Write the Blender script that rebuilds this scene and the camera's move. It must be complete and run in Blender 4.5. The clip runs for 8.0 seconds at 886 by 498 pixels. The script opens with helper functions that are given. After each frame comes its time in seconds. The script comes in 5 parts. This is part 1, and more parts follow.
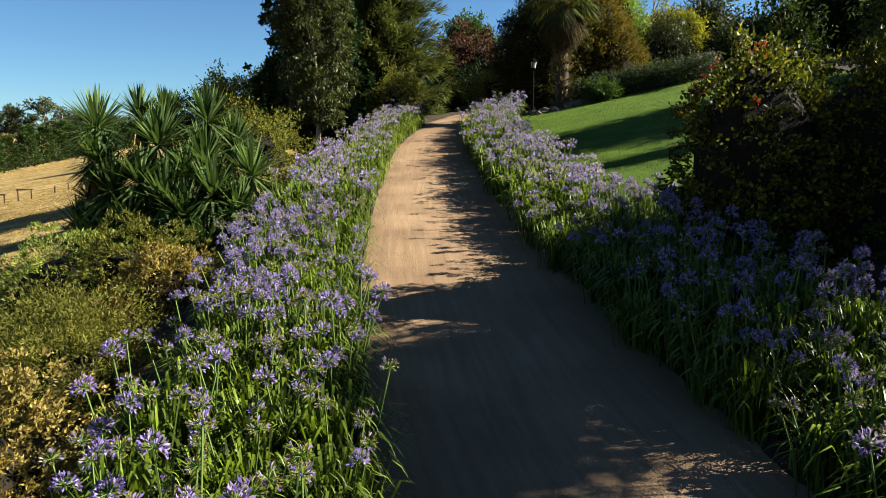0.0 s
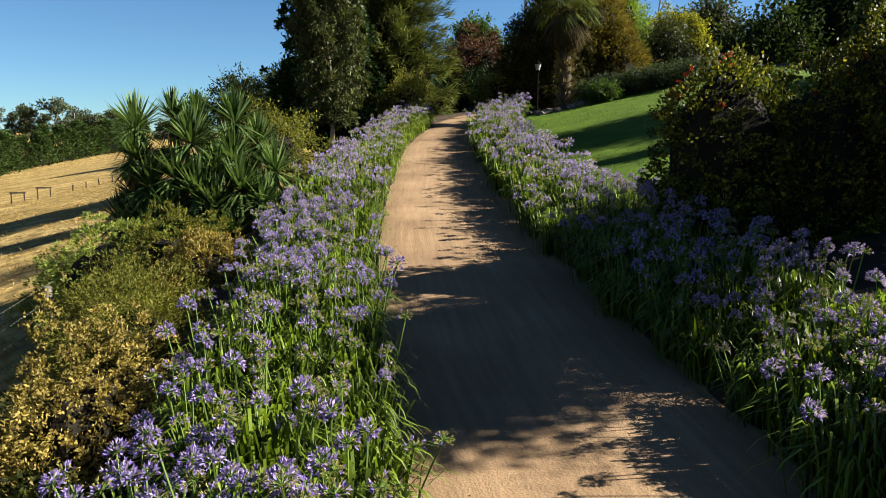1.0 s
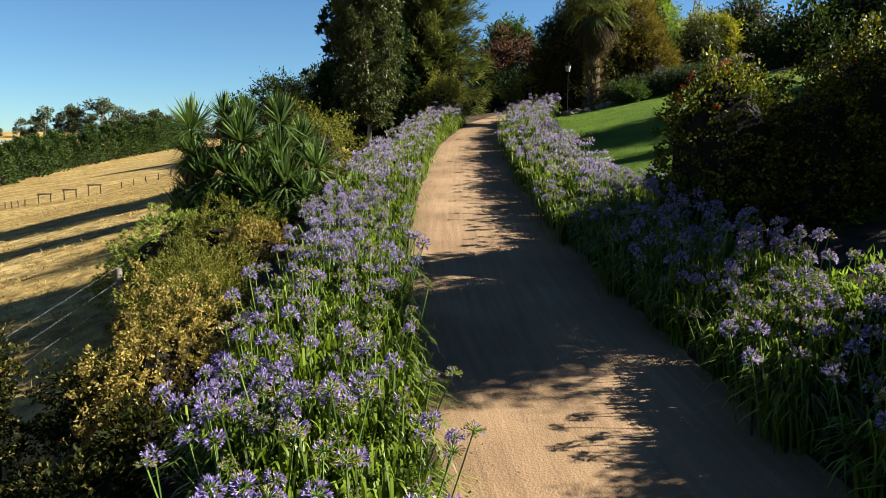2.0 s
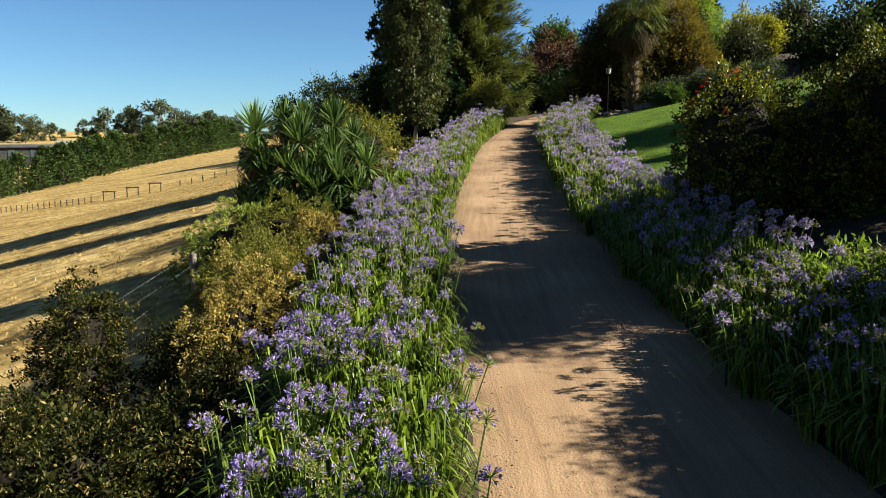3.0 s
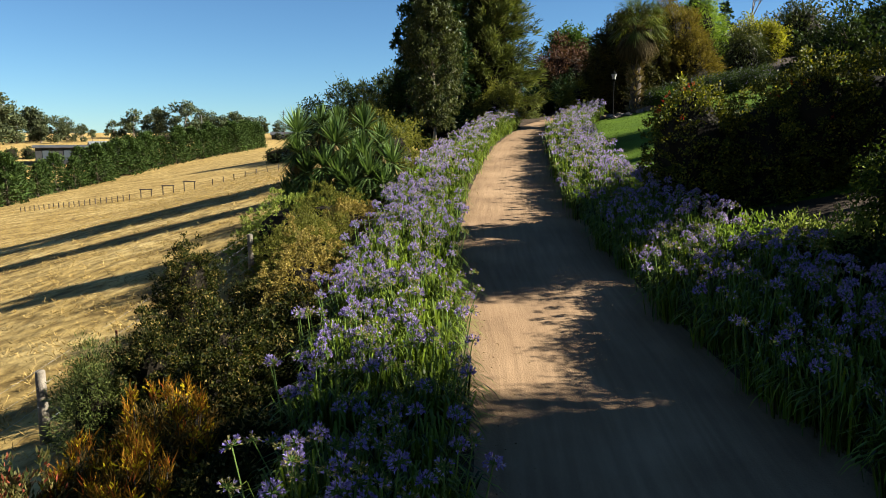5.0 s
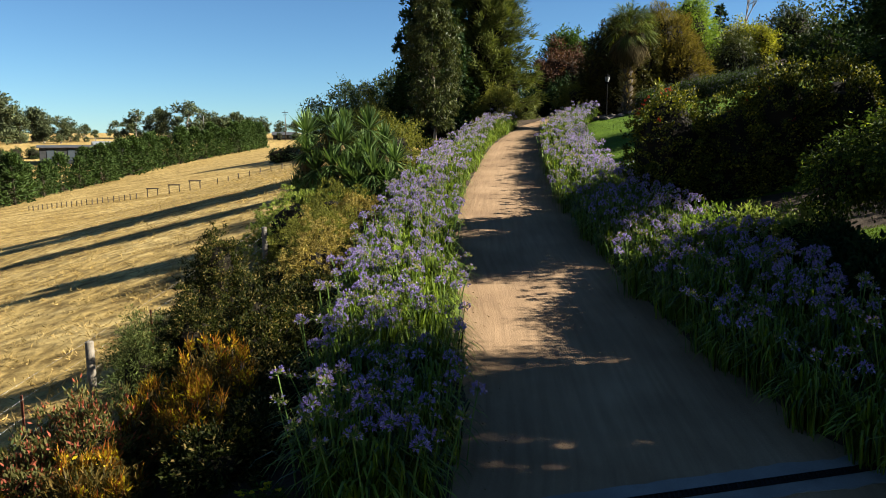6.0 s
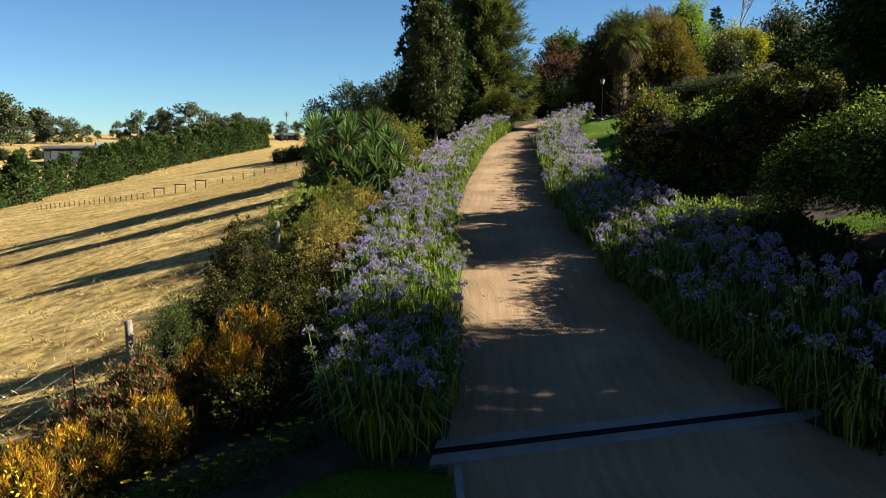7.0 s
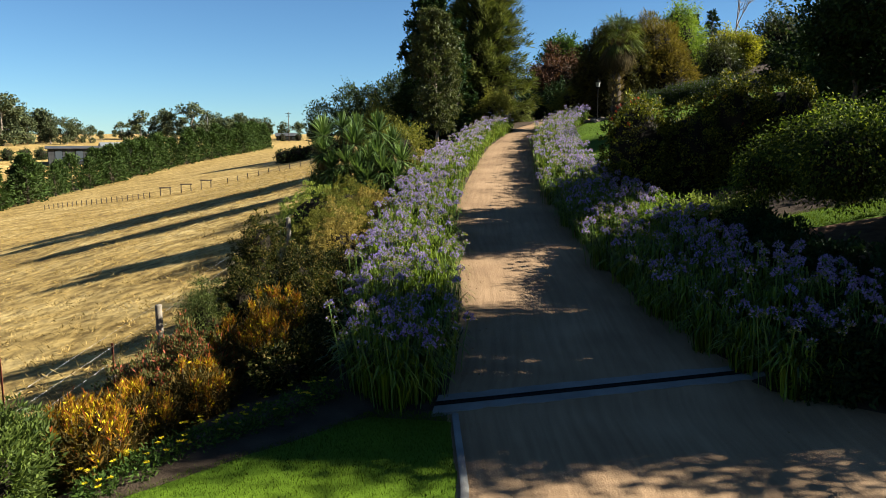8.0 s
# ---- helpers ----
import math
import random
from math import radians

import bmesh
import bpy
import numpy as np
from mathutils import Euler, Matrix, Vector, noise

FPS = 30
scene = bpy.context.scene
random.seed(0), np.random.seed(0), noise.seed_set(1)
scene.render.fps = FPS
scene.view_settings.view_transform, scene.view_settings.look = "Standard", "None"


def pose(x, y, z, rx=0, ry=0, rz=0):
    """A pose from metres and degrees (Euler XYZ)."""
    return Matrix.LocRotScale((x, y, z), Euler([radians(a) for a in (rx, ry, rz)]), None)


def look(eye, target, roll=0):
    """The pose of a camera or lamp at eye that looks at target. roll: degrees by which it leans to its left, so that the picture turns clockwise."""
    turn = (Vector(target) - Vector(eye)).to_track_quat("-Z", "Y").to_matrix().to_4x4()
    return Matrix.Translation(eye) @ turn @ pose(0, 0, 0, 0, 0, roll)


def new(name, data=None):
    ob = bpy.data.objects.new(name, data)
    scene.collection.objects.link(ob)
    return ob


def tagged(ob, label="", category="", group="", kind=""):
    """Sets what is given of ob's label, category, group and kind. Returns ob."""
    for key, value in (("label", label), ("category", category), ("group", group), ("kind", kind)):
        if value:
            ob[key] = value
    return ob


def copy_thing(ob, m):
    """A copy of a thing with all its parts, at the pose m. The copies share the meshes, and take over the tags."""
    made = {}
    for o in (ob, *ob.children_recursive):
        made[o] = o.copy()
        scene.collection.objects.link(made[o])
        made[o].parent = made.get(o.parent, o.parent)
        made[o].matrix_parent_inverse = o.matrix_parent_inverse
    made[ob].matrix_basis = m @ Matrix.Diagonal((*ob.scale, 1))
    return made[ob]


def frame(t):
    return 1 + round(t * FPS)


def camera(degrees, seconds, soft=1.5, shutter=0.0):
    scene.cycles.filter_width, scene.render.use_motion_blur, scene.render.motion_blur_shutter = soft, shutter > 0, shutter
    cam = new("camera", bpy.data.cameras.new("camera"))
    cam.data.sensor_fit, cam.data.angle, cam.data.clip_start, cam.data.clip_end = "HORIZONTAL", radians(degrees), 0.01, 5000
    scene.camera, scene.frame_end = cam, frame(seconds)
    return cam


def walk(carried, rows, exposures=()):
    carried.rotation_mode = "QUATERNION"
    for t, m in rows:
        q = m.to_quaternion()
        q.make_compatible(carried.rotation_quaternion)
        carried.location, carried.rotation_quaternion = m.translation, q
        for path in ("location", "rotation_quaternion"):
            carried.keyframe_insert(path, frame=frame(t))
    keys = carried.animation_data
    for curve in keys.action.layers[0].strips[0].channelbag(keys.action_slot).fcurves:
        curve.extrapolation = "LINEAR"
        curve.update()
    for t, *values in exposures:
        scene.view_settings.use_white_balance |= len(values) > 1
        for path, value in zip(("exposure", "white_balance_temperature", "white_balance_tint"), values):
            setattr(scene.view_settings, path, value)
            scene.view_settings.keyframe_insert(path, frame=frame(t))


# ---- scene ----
cam = camera(62.0, 8.0, soft=0.9)
METRES, EYE, TILT, LEAN, TURN = 12.0, 2.9, -8.6, 0.0, 0.0
ROWS = [
    (0.0, 0.0, 0.0, 0.0, 0.0, 0.0, -0.0),
    (0.5, 0.0006, -0.0544, -0.0083, 0.17, 0.01, -0.01),
    (1.0, 0.0027, -0.1127, -0.0181, 0.64, -0.02, -0.1),
    (1.5, 0.0103, -0.1648, -0.0262, 1.72, -0.05, -0.27),
    (3.0, 0.0442, -0.3447, -0.0519, 6.98, -0.11, -1.04),
    (3.5, 0.0579, -0.4072, -0.0609, 8.1, -0.11, -1.18),
    (4.0, 0.0705, -0.4765, -0.0708, 8.55, -0.13, -1.24),
    (4.5, 0.0816, -0.5393, -0.08, 8.59, -0.12, -1.23),
    (6.0, 0.1172, -0.7333, -0.1088, 8.65, -0.1, -1.25),
    (6.5, 0.1264, -0.7932, -0.1182, 8.68, -0.08, -1.25),
    (7.0, 0.1365, -0.8571, -0.1273, 8.71, -0.06, -1.26),
    (7.5, 0.1462, -0.9148, -0.1351, 8.75, -0.05, -1.26),
    (8.0, 0.1556, -0.976, -0.1429, 8.78, -0.04, -1.26),
]
walk(cam, [(t, pose(0, 0, EYE, TILT, LEAN, TURN) @ pose(METRES * x, METRES * y, METRES * z, 90 + pitch, roll, yaw)) for t, x, y, z, yaw, pitch, roll in ROWS])

# ---- world, sun ----
SUN_EL, SUN_AZ = radians(31.0), radians(82.0)  # azimuth from +y towards +x
scene.view_settings.exposure = 2.6
world = bpy.data.worlds.new("world")
scene.world = world
world.use_nodes = True
wn = world.node_tree.nodes
sky = wn.new("ShaderNodeTexSky")
sky.sky_type = "NISHITA"
sky.sun_disc = False
sky.sun_elevation, sky.sun_rotation = SUN_EL, SUN_AZ
sky.altitude = 2000.0
sky.air_density, sky.dust_density, sky.ozone_density = 1.0, 0.0, 3.0
wn["Background"].inputs["Strength"].default_value = 0.0175
tint = wn.new("ShaderNodeMix")
tint.data_type, tint.blend_type = "RGBA", "MULTIPLY"
tint.inputs[0].default_value, tint.inputs[7].default_value = 1.0, (0.76, 1.06, 1.22, 1)
world.node_tree.links.new(sky.outputs[0], tint.inputs[6])
world.node_tree.links.new(tint.outputs[2], wn["Background"].inputs["Color"])
sun_data = bpy.data.lights.new("sun", "SUN")
sun_data.energy, sun_data.angle, sun_data.color = 3.75, radians(0.55), (0.98, 0.95, 0.82)
sun = new("sun", sun_data)
SUN_DIR = Vector((math.sin(SUN_AZ) * math.cos(SUN_EL), math.cos(SUN_AZ) * math.cos(SUN_EL), math.sin(SUN_EL)))
sun.matrix_world = look(SUN_DIR * 60, (0, 0, 0))


# ---- lie of the land ----
def lerp_table(v, table):
    """Piecewise linear through (v, value) pairs."""
    return float(np.interp(v, [a for a, _ in table], [b for _, b in table]))


DRIVE_LEFT = ((-40, 3.2), (-12, 1.9), (-5.2, 1.09), (-3.5, 0.75), (-1.7, 0.6), (2.1, 0.2), (4.2, -0.18), (6.3, -0.55), (10.6, -1.05),
              (15, -1.3), (22, -1.45), (25, -1.4), (29, -0.95), (32, -0.45), (35, 0.6), (38, 3.0))
DRIVE_RIGHT = ((-40, 12), (-12, 7.2), (-4.5, 5.0), (-1.9, 4.25), (1.2, 3.2), (3.2, 2.8), (5.3, 2.4), (8.3, 1.95), (10.4, 1.75),
               (14, 1.45), (18.7, 1.15), (22, 1.0), (26, 0.95), (29, 1.1), (32.6, 1.6), (35, 3.0), (38, 6.0))


def step(a, b, v):
    s = min(1.0, max(0.0, (v - a) / (b - a)))
    return s * s * (3 - 2 * s)


def drive_z(y):
    if y < -4:
        return -0.3412 + 0.0686 * (max(y, -60) + 4)
    if y > 33:
        return 3.634 + 0.12 * (min(y, 90) - 33)
    return -0.05 + 0.077 * y + 0.00105 * y * y


def land(x, y):
    """Height of the natural ground."""
    zd = drive_z(y)
    xl, xr = lerp_table(y, DRIVE_LEFT), lerp_table(y, DRIVE_RIGHT)
    r = math.hypot(x, y + 5)
    if x < 1.0 + 0.5 * (xl + xr):
        flat = 1.6 + 0.65 * min(6.0, max(0.0, -3.0 - y))
        paddock = -1.6 + 0.225 * (max(x, -35) + 6.3) + 0.15 * min(0.0, x + 35) + 0.125 * (min(y, 30) - 2.1) + 0.07 * max(0.0, y - 30)
        paddock = min(paddock, 1.6 + 0.02 * max(0, y - 40)) if y > 20 else paddock
        paddock = max(paddock, -9.0)
        s = step(xl - flat, xl - flat - 3.9, x)
        z = zd * (1 - s) + paddock * s
    else:
        d = max(0.0, x - xr - 0.2)
        z = zd + 0.2 * min(d, 12) + 0.1 * max(0.0, min(d - 12, 60))
    far = 5.5 * step(240, 450, r) - 4.0 * step(900, 1600, r)
    s = step(140, 260, r)
    z = z * (1 - s) + far * s
    z += 0.05 * noise.noise(Vector((x * 0.35, y * 0.35, 0))) * step(2.5, 6.0, abs(x - 0.5 * (xl + xr)))
    return z


# ---- materials ----
def ramp(nt, stops):
    node = nt.nodes.new("ShaderNodeValToRGB")
    while len(node.color_ramp.elements) < len(stops):
        node.color_ramp.elements.new(0.5)
    for el, (p, c) in zip(node.color_ramp.elements, stops):
        el.position, el.color = p, (*c, 1)
    return node


def texture(nt, kind, scale, detail=4.0, coords="Object"):
    tc = nt.nodes.new("ShaderNodeTexCoord")
    node = nt.nodes.new(kind)
    node.inputs["Scale"].default_value = scale
    if "Detail" in node.inputs:
        node.inputs["Detail"].default_value = detail
    nt.links.new(tc.outputs[coords], node.inputs["Vector"])
    return node


def mixed(nt, a, b, fac, blend="MIX"):
    """A colour mix; a, b and fac are sockets or values."""
    node = nt.nodes.new("ShaderNodeMix")
    node.data_type, node.blend_type = "RGBA", blend
    for name, v in ((6, a), (7, b), (0, fac)):
        if isinstance(v, bpy.types.NodeSocket):
            nt.links.new(v, node.inputs[name])
        else:
            node.inputs[name].default_value = (*v, 1) if isinstance(v, tuple) else v
    return node.outputs[2]


def blank(name):
    m = bpy.data.materials.new(name)
    m.use_nodes = True
    return m, m.node_tree, m.node_tree.nodes["Principled BSDF"]


def leaf_material(name, dark, light, rough=0.45, glow=0.35, tip=None, patch=1.2, gloss=0.05, tips=0.05):
    """Foliage: colour varies leaf by leaf and in patches; some light passes through."""
    m, nt, bsdf = blank(name)
    dark, light, tip = ([0.55 * v for v in c] if c else None for c in (dark, light, tip))
    geo = nt.nodes.new("ShaderNodeNewGeometry")
    stops = [(0.0, dark), (0.75, light)]
    if tip:
        stops += [(0.98 - tips, light), (1.0 - tips, tip)]
    per_leaf = ramp(nt, stops)
    nt.links.new(geo.outputs["Random Per Island"], per_leaf.inputs["Fac"])
    n = texture(nt, "ShaderNodeTexNoise", patch, 2.0)
    tone = ramp(nt, [(0.3, (0.62, 0.62, 0.62)), (0.7, (1.25, 1.2, 1.05))])
    nt.links.new(n.outputs["Fac"], tone.inputs["Fac"])
    col = mixed(nt, per_leaf.outputs["Color"], tone.outputs["Color"], 1.0, "MULTIPLY")
    nt.links.new(col, bsdf.inputs["Base Color"])
    bsdf.inputs["Roughness"].default_value = rough + 0.12
    bsdf.inputs["Specular IOR Level"].default_value = gloss
    tr = nt.nodes.new("ShaderNodeBsdfTranslucent")
    bright = mixed(nt, col, (1.35, 1.4, 0.75), 1.0, "MULTIPLY")
    nt.links.new(bright, tr.inputs["Color"])
    mx = nt.nodes.new("ShaderNodeMixShader")
    mx.inputs[0].default_value = glow
    nt.links.new(bsdf.outputs[0], mx.inputs[1])
    nt.links.new(tr.outputs[0], mx.inputs[2])
    nt.links.new(mx.outputs[0], nt.nodes["Material Output"].inputs["Surface"])
    return m


def rough_material(name, stops, scale, rough=0.9, fine=60.0, bump=0.3, fine_mix=0.35, dist=0.02):
    """A matt surface: broad stains from one noise, grain and relief from a finer one."""
    stops = [(p, [0.62 * v for v in c]) for p, c in stops]
    m, nt, bsdf = blank(name)
    broad = texture(nt, "ShaderNodeTexNoise", scale, 5.0)
    grain = texture(nt, "ShaderNodeTexNoise", fine, 6.0)
    c1 = ramp(nt, stops)
    nt.links.new(broad.outputs["Fac"], c1.inputs["Fac"])
    c2 = ramp(nt, [(0.3, (0.55, 0.55, 0.55)), (0.7, (1.35, 1.35, 1.35))])
    nt.links.new(grain.outputs["Fac"], c2.inputs["Fac"])
    nt.links.new(mixed(nt, c1.outputs["Color"], c2.outputs["Color"], fine_mix, "MULTIPLY"), bsdf.inputs["Base Color"])
    bsdf.inputs["Roughness"].default_value = rough
    bsdf.inputs["Specular IOR Level"].default_value = 0.1
    b = nt.nodes.new("ShaderNodeBump")
    b.inputs["Strength"].default_value, b.inputs["Distance"].default_value = bump, dist
    nt.links.new(grain.outputs["Fac"], b.inputs["Height"])
    nt.links.new(b.outputs[0], bsdf.inputs["Normal"])
    return m


def drive_material():
    """Compacted sandy gravel with wheel tracks along the run, pale dust and darker damp patches."""
    m, nt, bsdf = blank("compacted_gravel")
    tc = nt.nodes.new("ShaderNodeTexCoord")
    mp = nt.nodes.new("ShaderNodeMapping")
    mp.inputs["Scale"].default_value = (7.0, 0.35, 1.0)
    nt.links.new(tc.outputs["UV"], mp.inputs["Vector"])
    streak = nt.nodes.new("ShaderNodeTexNoise")
    streak.inputs["Scale"].default_value, streak.inputs["Detail"].default_value = 1.6, 5.0
    nt.links.new(mp.outputs[0], streak.inputs["Vector"])
    broad = texture(nt, "ShaderNodeTexNoise", 0.7, 5.0)
    grain = texture(nt, "ShaderNodeTexNoise", 90.0, 4.0)
    pebble = texture(nt, "ShaderNodeTexVoronoi", 38.0)
    c1 = ramp(nt, [(0.3, (0.142, 0.086, 0.047)), (0.5, (0.190, 0.118, 0.065)), (0.7, (0.230, 0.147, 0.084))])
    nt.links.new(broad.outputs["Fac"], c1.inputs["Fac"])
    c2 = ramp(nt, [(0.32, (0.72, 0.70, 0.67)), (0.65, (1.15, 1.15, 1.14))])
    nt.links.new(streak.outputs["Fac"], c2.inputs["Fac"])
    c3 = ramp(nt, [(0.3, (0.75, 0.75, 0.75)), (0.7, (1.2, 1.2, 1.2))])
    nt.links.new(grain.outputs["Fac"], c3.inputs["Fac"])
    c = mixed(nt, c1.outputs["Color"], c2.outputs["Color"], 0.6, "MULTIPLY")
    c = mixed(nt, c, c3.outputs["Color"], 0.75, "MULTIPLY")
    nt.links.new(c, bsdf.inputs["Base Color"])
    bsdf.inputs["Roughness"].default_value = 0.92
    bsdf.inputs["Specular IOR Level"].default_value = 0.2
    add = nt.nodes.new("ShaderNodeMath")
    add.operation = "MULTIPLY_ADD"
    nt.links.new(streak.outputs["Fac"], add.inputs[0])
    add.inputs[1].default_value = 1.6
    nt.links.new(pebble.outputs["Distance"], add.inputs[2])
    b = nt.nodes.new("ShaderNodeBump")
    b.inputs["Strength"].default_value, b.inputs["Distance"].default_value = 0.4, 0.01
    nt.links.new(add.outputs[0], b.inputs["Height"])
    nt.links.new(b.outputs[0], bsdf.inputs["Normal"])
    return m


def paddock_material():
    """Dry mown grass: straw in bands with tufts, greener near the bank."""
    m, nt, bsdf = blank("dry_grass")
    tc = nt.nodes.new("ShaderNodeTexCoord")
    mp = nt.nodes.new("ShaderNodeMapping")
    mp.inputs["Rotation"].default_value = (0, 0, radians(28))
    mp.inputs["Scale"].default_value = (0.3, 1.1, 1.0)
    nt.links.new(tc.outputs["Object"], mp.inputs["Vector"])
    band = nt.nodes.new("ShaderNodeTexNoise")
    band.inputs["Scale"].default_value, band.inputs["Detail"].default_value = 0.45, 6.0
    nt.links.new(mp.outputs[0], band.inputs["Vector"])
    tuft = texture(nt, "ShaderNodeTexNoise", 1.7, 9.0)
    fine = texture(nt, "ShaderNodeTexNoise", 24.0, 5.0)
    c1 = ramp(nt, [(0.3, (0.150, 0.096, 0.030)), (0.5, (0.250, 0.170, 0.060)), (0.72, (0.345, 0.252, 0.108))])
    nt.links.new(band.outputs["Fac"], c1.inputs["Fac"])
    c2 = ramp(nt, [(0.36, (0.45, 0.41, 0.33)), (0.50, (0.95, 0.93, 0.88)), (0.64, (1.38, 1.36, 1.28))])
    nt.links.new(tuft.outputs["Fac"], c2.inputs["Fac"])
    c3 = ramp(nt, [(0.3, (0.6, 0.6, 0.58)), (0.68, (1.3, 1.3, 1.3))])
    nt.links.new(fine.outputs["Fac"], c3.inputs["Fac"])
    c = mixed(nt, c1.outputs["Color"], c2.outputs["Color"], 0.9, "MULTIPLY")
    c = mixed(nt, c, c3.outputs["Color"], 0.8, "MULTIPLY")
    nt.links.new(c, bsdf.inputs["Base Color"])
    bsdf.inputs["Roughness"].default_value = 0.95
    bsdf.inputs["Specular IOR Level"].default_value = 0.1
    b = nt.nodes.new("ShaderNodeBump")
    b.inputs["Strength"].default_value, b.inputs["Distance"].default_value = 0.8, 0.12
    nt.links.new(tuft.outputs["Fac"], b.inputs["Height"])
    nt.links.new(b.outputs[0], bsdf.inputs["Normal"])
    return m


M_DRIVE = drive_material()
M_PADDOCK = paddock_material()
M_SOIL = rough_material("garden_soil", [(0.3, (0.035, 0.024, 0.016)), (0.7, (0.09, 0.062, 0.042))], 2.5, fine=45, bump=0.7)
M_MULCH = rough_material("bark_mulch", [(0.3, (0.12, 0.06, 0.035)), (0.7, (0.26, 0.15, 0.09))], 5.0, fine=30, bump=0.8)
M_LAWN = rough_material("lawn_turf", [(0.3, (0.058, 0.112, 0.004)), (0.7, (0.108, 0.178, 0.008))], 1.2, fine=70, bump=0.8)
M_CONCRETE = rough_material("concrete", [(0.3, (0.19, 0.18, 0.165)), (0.7, (0.29, 0.275, 0.255))], 2.0, fine=80, bump=0.25, rough=0.85)
M_GRATE = rough_material("dark_iron_grate", [(0.3, (0.007, 0.007, 0.007)), (0.7, (0.016, 0.015, 0.014))], 6.0, rough=0.9)
M_BARK = rough_material("bark", [(0.3, (0.05, 0.036, 0.026)), (0.7, (0.15, 0.115, 0.085))], 3.0, fine=25, bump=0.8)
M_PALE_BARK = rough_material("pale_bark", [(0.3, (0.24, 0.17, 0.12)), (0.7, (0.46, 0.38, 0.31))], 3.0, fine=18, bump=0.5)
M_POST = rough_material("weathered_wood", [(0.3, (0.15, 0.125, 0.095)), (0.7, (0.30, 0.25, 0.20))], 9.0, fine=60, bump=0.6)
M_RUST = rough_material("rusty_steel", [(0.3, (0.16, 0.045, 0.025)), (0.7, (0.28, 0.085, 0.045))], 14.0, rough=0.8)
M_ROCK = rough_material("field_stone", [(0.3, (0.11, 0.085, 0.07)), (0.7, (0.30, 0.24, 0.20))], 4.0, fine=25, bump=0.7)
# Near-black colour that paints the deep shade inside crowns and bushes.
M_SHADE_CORE = rough_material("shaded_crown_core", [(0.3, (0.010, 0.008, 0.005)), (0.7, (0.024, 0.018, 0.010))], 4.0, fine=30, bump=0.8)
M_WIRE, _nt, _b = blank("galvanised_wire")
_b.inputs["Base Color"].default_value, _b.inputs["Metallic"].default_value, _b.inputs["Roughness"].default_value = (0.32, 0.31, 0.30, 1), 0.8, 0.5
M_BLACK, _nt, _b = blank("black_painted_metal")
_b.inputs["Base Color"].default_value, _b.inputs["Roughness"].default_value = (0.004, 0.004, 0.004, 1), 0.95
_b.inputs["Specular IOR Level"].default_value = 0.02
M_LANTERN, _nt, _b = blank("frosted_lantern_glass")
_b.inputs["Base Color"].default_value, _b.inputs["Roughness"].default_value = (0.34, 0.34, 0.32, 1), 0.3

L_AGA = leaf_material("agapanthus_leaf", (0.014, 0.032, 0.004), (0.225, 0.315, 0.027), 0.34, 0.28, patch=0.9, gloss=0.22)
L_STALK = leaf_material("flower_stalk_green", (0.10, 0.19, 0.05), (0.20, 0.30, 0.08), 0.5, 0.2)
L_PETAL = leaf_material("lilac_blue_petal", (0.24, 0.15, 0.64), (0.57, 0.46, 0.98), 0.6, 0.3, patch=3.0)
L_SEED = leaf_material("faded_green_umbel", (0.24, 0.23, 0.07), (0.56, 0.50, 0.22), 0.6, 0.3, tip=(0.36, 0.32, 0.70), patch=3.0)
L_YUCCA = leaf_material("yucca_blade", (0.05, 0.10, 0.035), (0.16, 0.24, 0.085), 0.38, 0.25)
L_DEAD = leaf_material("dead_blade", (0.16, 0.11, 0.05), (0.34, 0.26, 0.13), 0.8, 0.1)
L_SKIRT = leaf_material("dead_palm_frond", (0.05, 0.038, 0.02), (0.15, 0.115, 0.06), 0.8, 0.1)
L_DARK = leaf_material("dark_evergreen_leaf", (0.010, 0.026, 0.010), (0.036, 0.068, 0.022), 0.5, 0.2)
L_CONIFER = leaf_material("dark_conifer_needle", (0.050, 0.072, 0.019), (0.185, 0.205, 0.058), 0.6, 0.2)
# The paler tip tone paints glints onto some of the leaves.
L_GUM = leaf_material("gum_leaf", (0.030, 0.046, 0.014), (0.10, 0.112, 0.034), 0.3, 0.2, tip=(0.15, 0.155, 0.06), gloss=0.08)
L_COPPER = leaf_material("copper_leaf", (0.046, 0.024, 0.018), (0.135, 0.066, 0.048), 0.5, 0.25)
L_BRONZE = leaf_material("bronze_leaf", (0.05, 0.055, 0.015), (0.17, 0.11, 0.03), 0.5, 0.3)
L_MID = leaf_material("mid_green_leaf", (0.030, 0.065, 0.015), (0.10, 0.165, 0.035), 0.45, 0.3)
L_LIME = leaf_material("lime_leaf", (0.10, 0.17, 0.025), (0.26, 0.36, 0.06), 0.5, 0.4)
L_OCHRE = leaf_material("ochre_needle", (0.08, 0.064, 0.016), (0.22, 0.17, 0.042), 0.6, 0.3)
# Bright tip tone stands in for leaves caught by the sun.
L_REDBUSH = leaf_material("glossy_yellow_green_leaf", (0.022, 0.034, 0.007), (0.15, 0.16, 0.020), 0.45, 0.28, tip=(0.40, 0.35, 0.04), tips=0.12, gloss=0.12)
L_BRUSH = leaf_material("red_bottlebrush_petal", (0.42, 0.02, 0.02), (0.66, 0.06, 0.04), 0.6, 0.3)
L_GOLD = leaf_material("golden_shrub_leaf", (0.17, 0.13, 0.035), (0.50, 0.38, 0.12), 0.6, 0.3)
L_OLIVE = leaf_material("olive_gold_leaf", (0.09, 0.105, 0.018), (0.26, 0.25, 0.055), 0.55, 0.3)
L_FRESH = leaf_material("fresh_green_leaf", (0.13, 0.18, 0.04), (0.36, 0.42, 0.10), 0.5, 0.35)
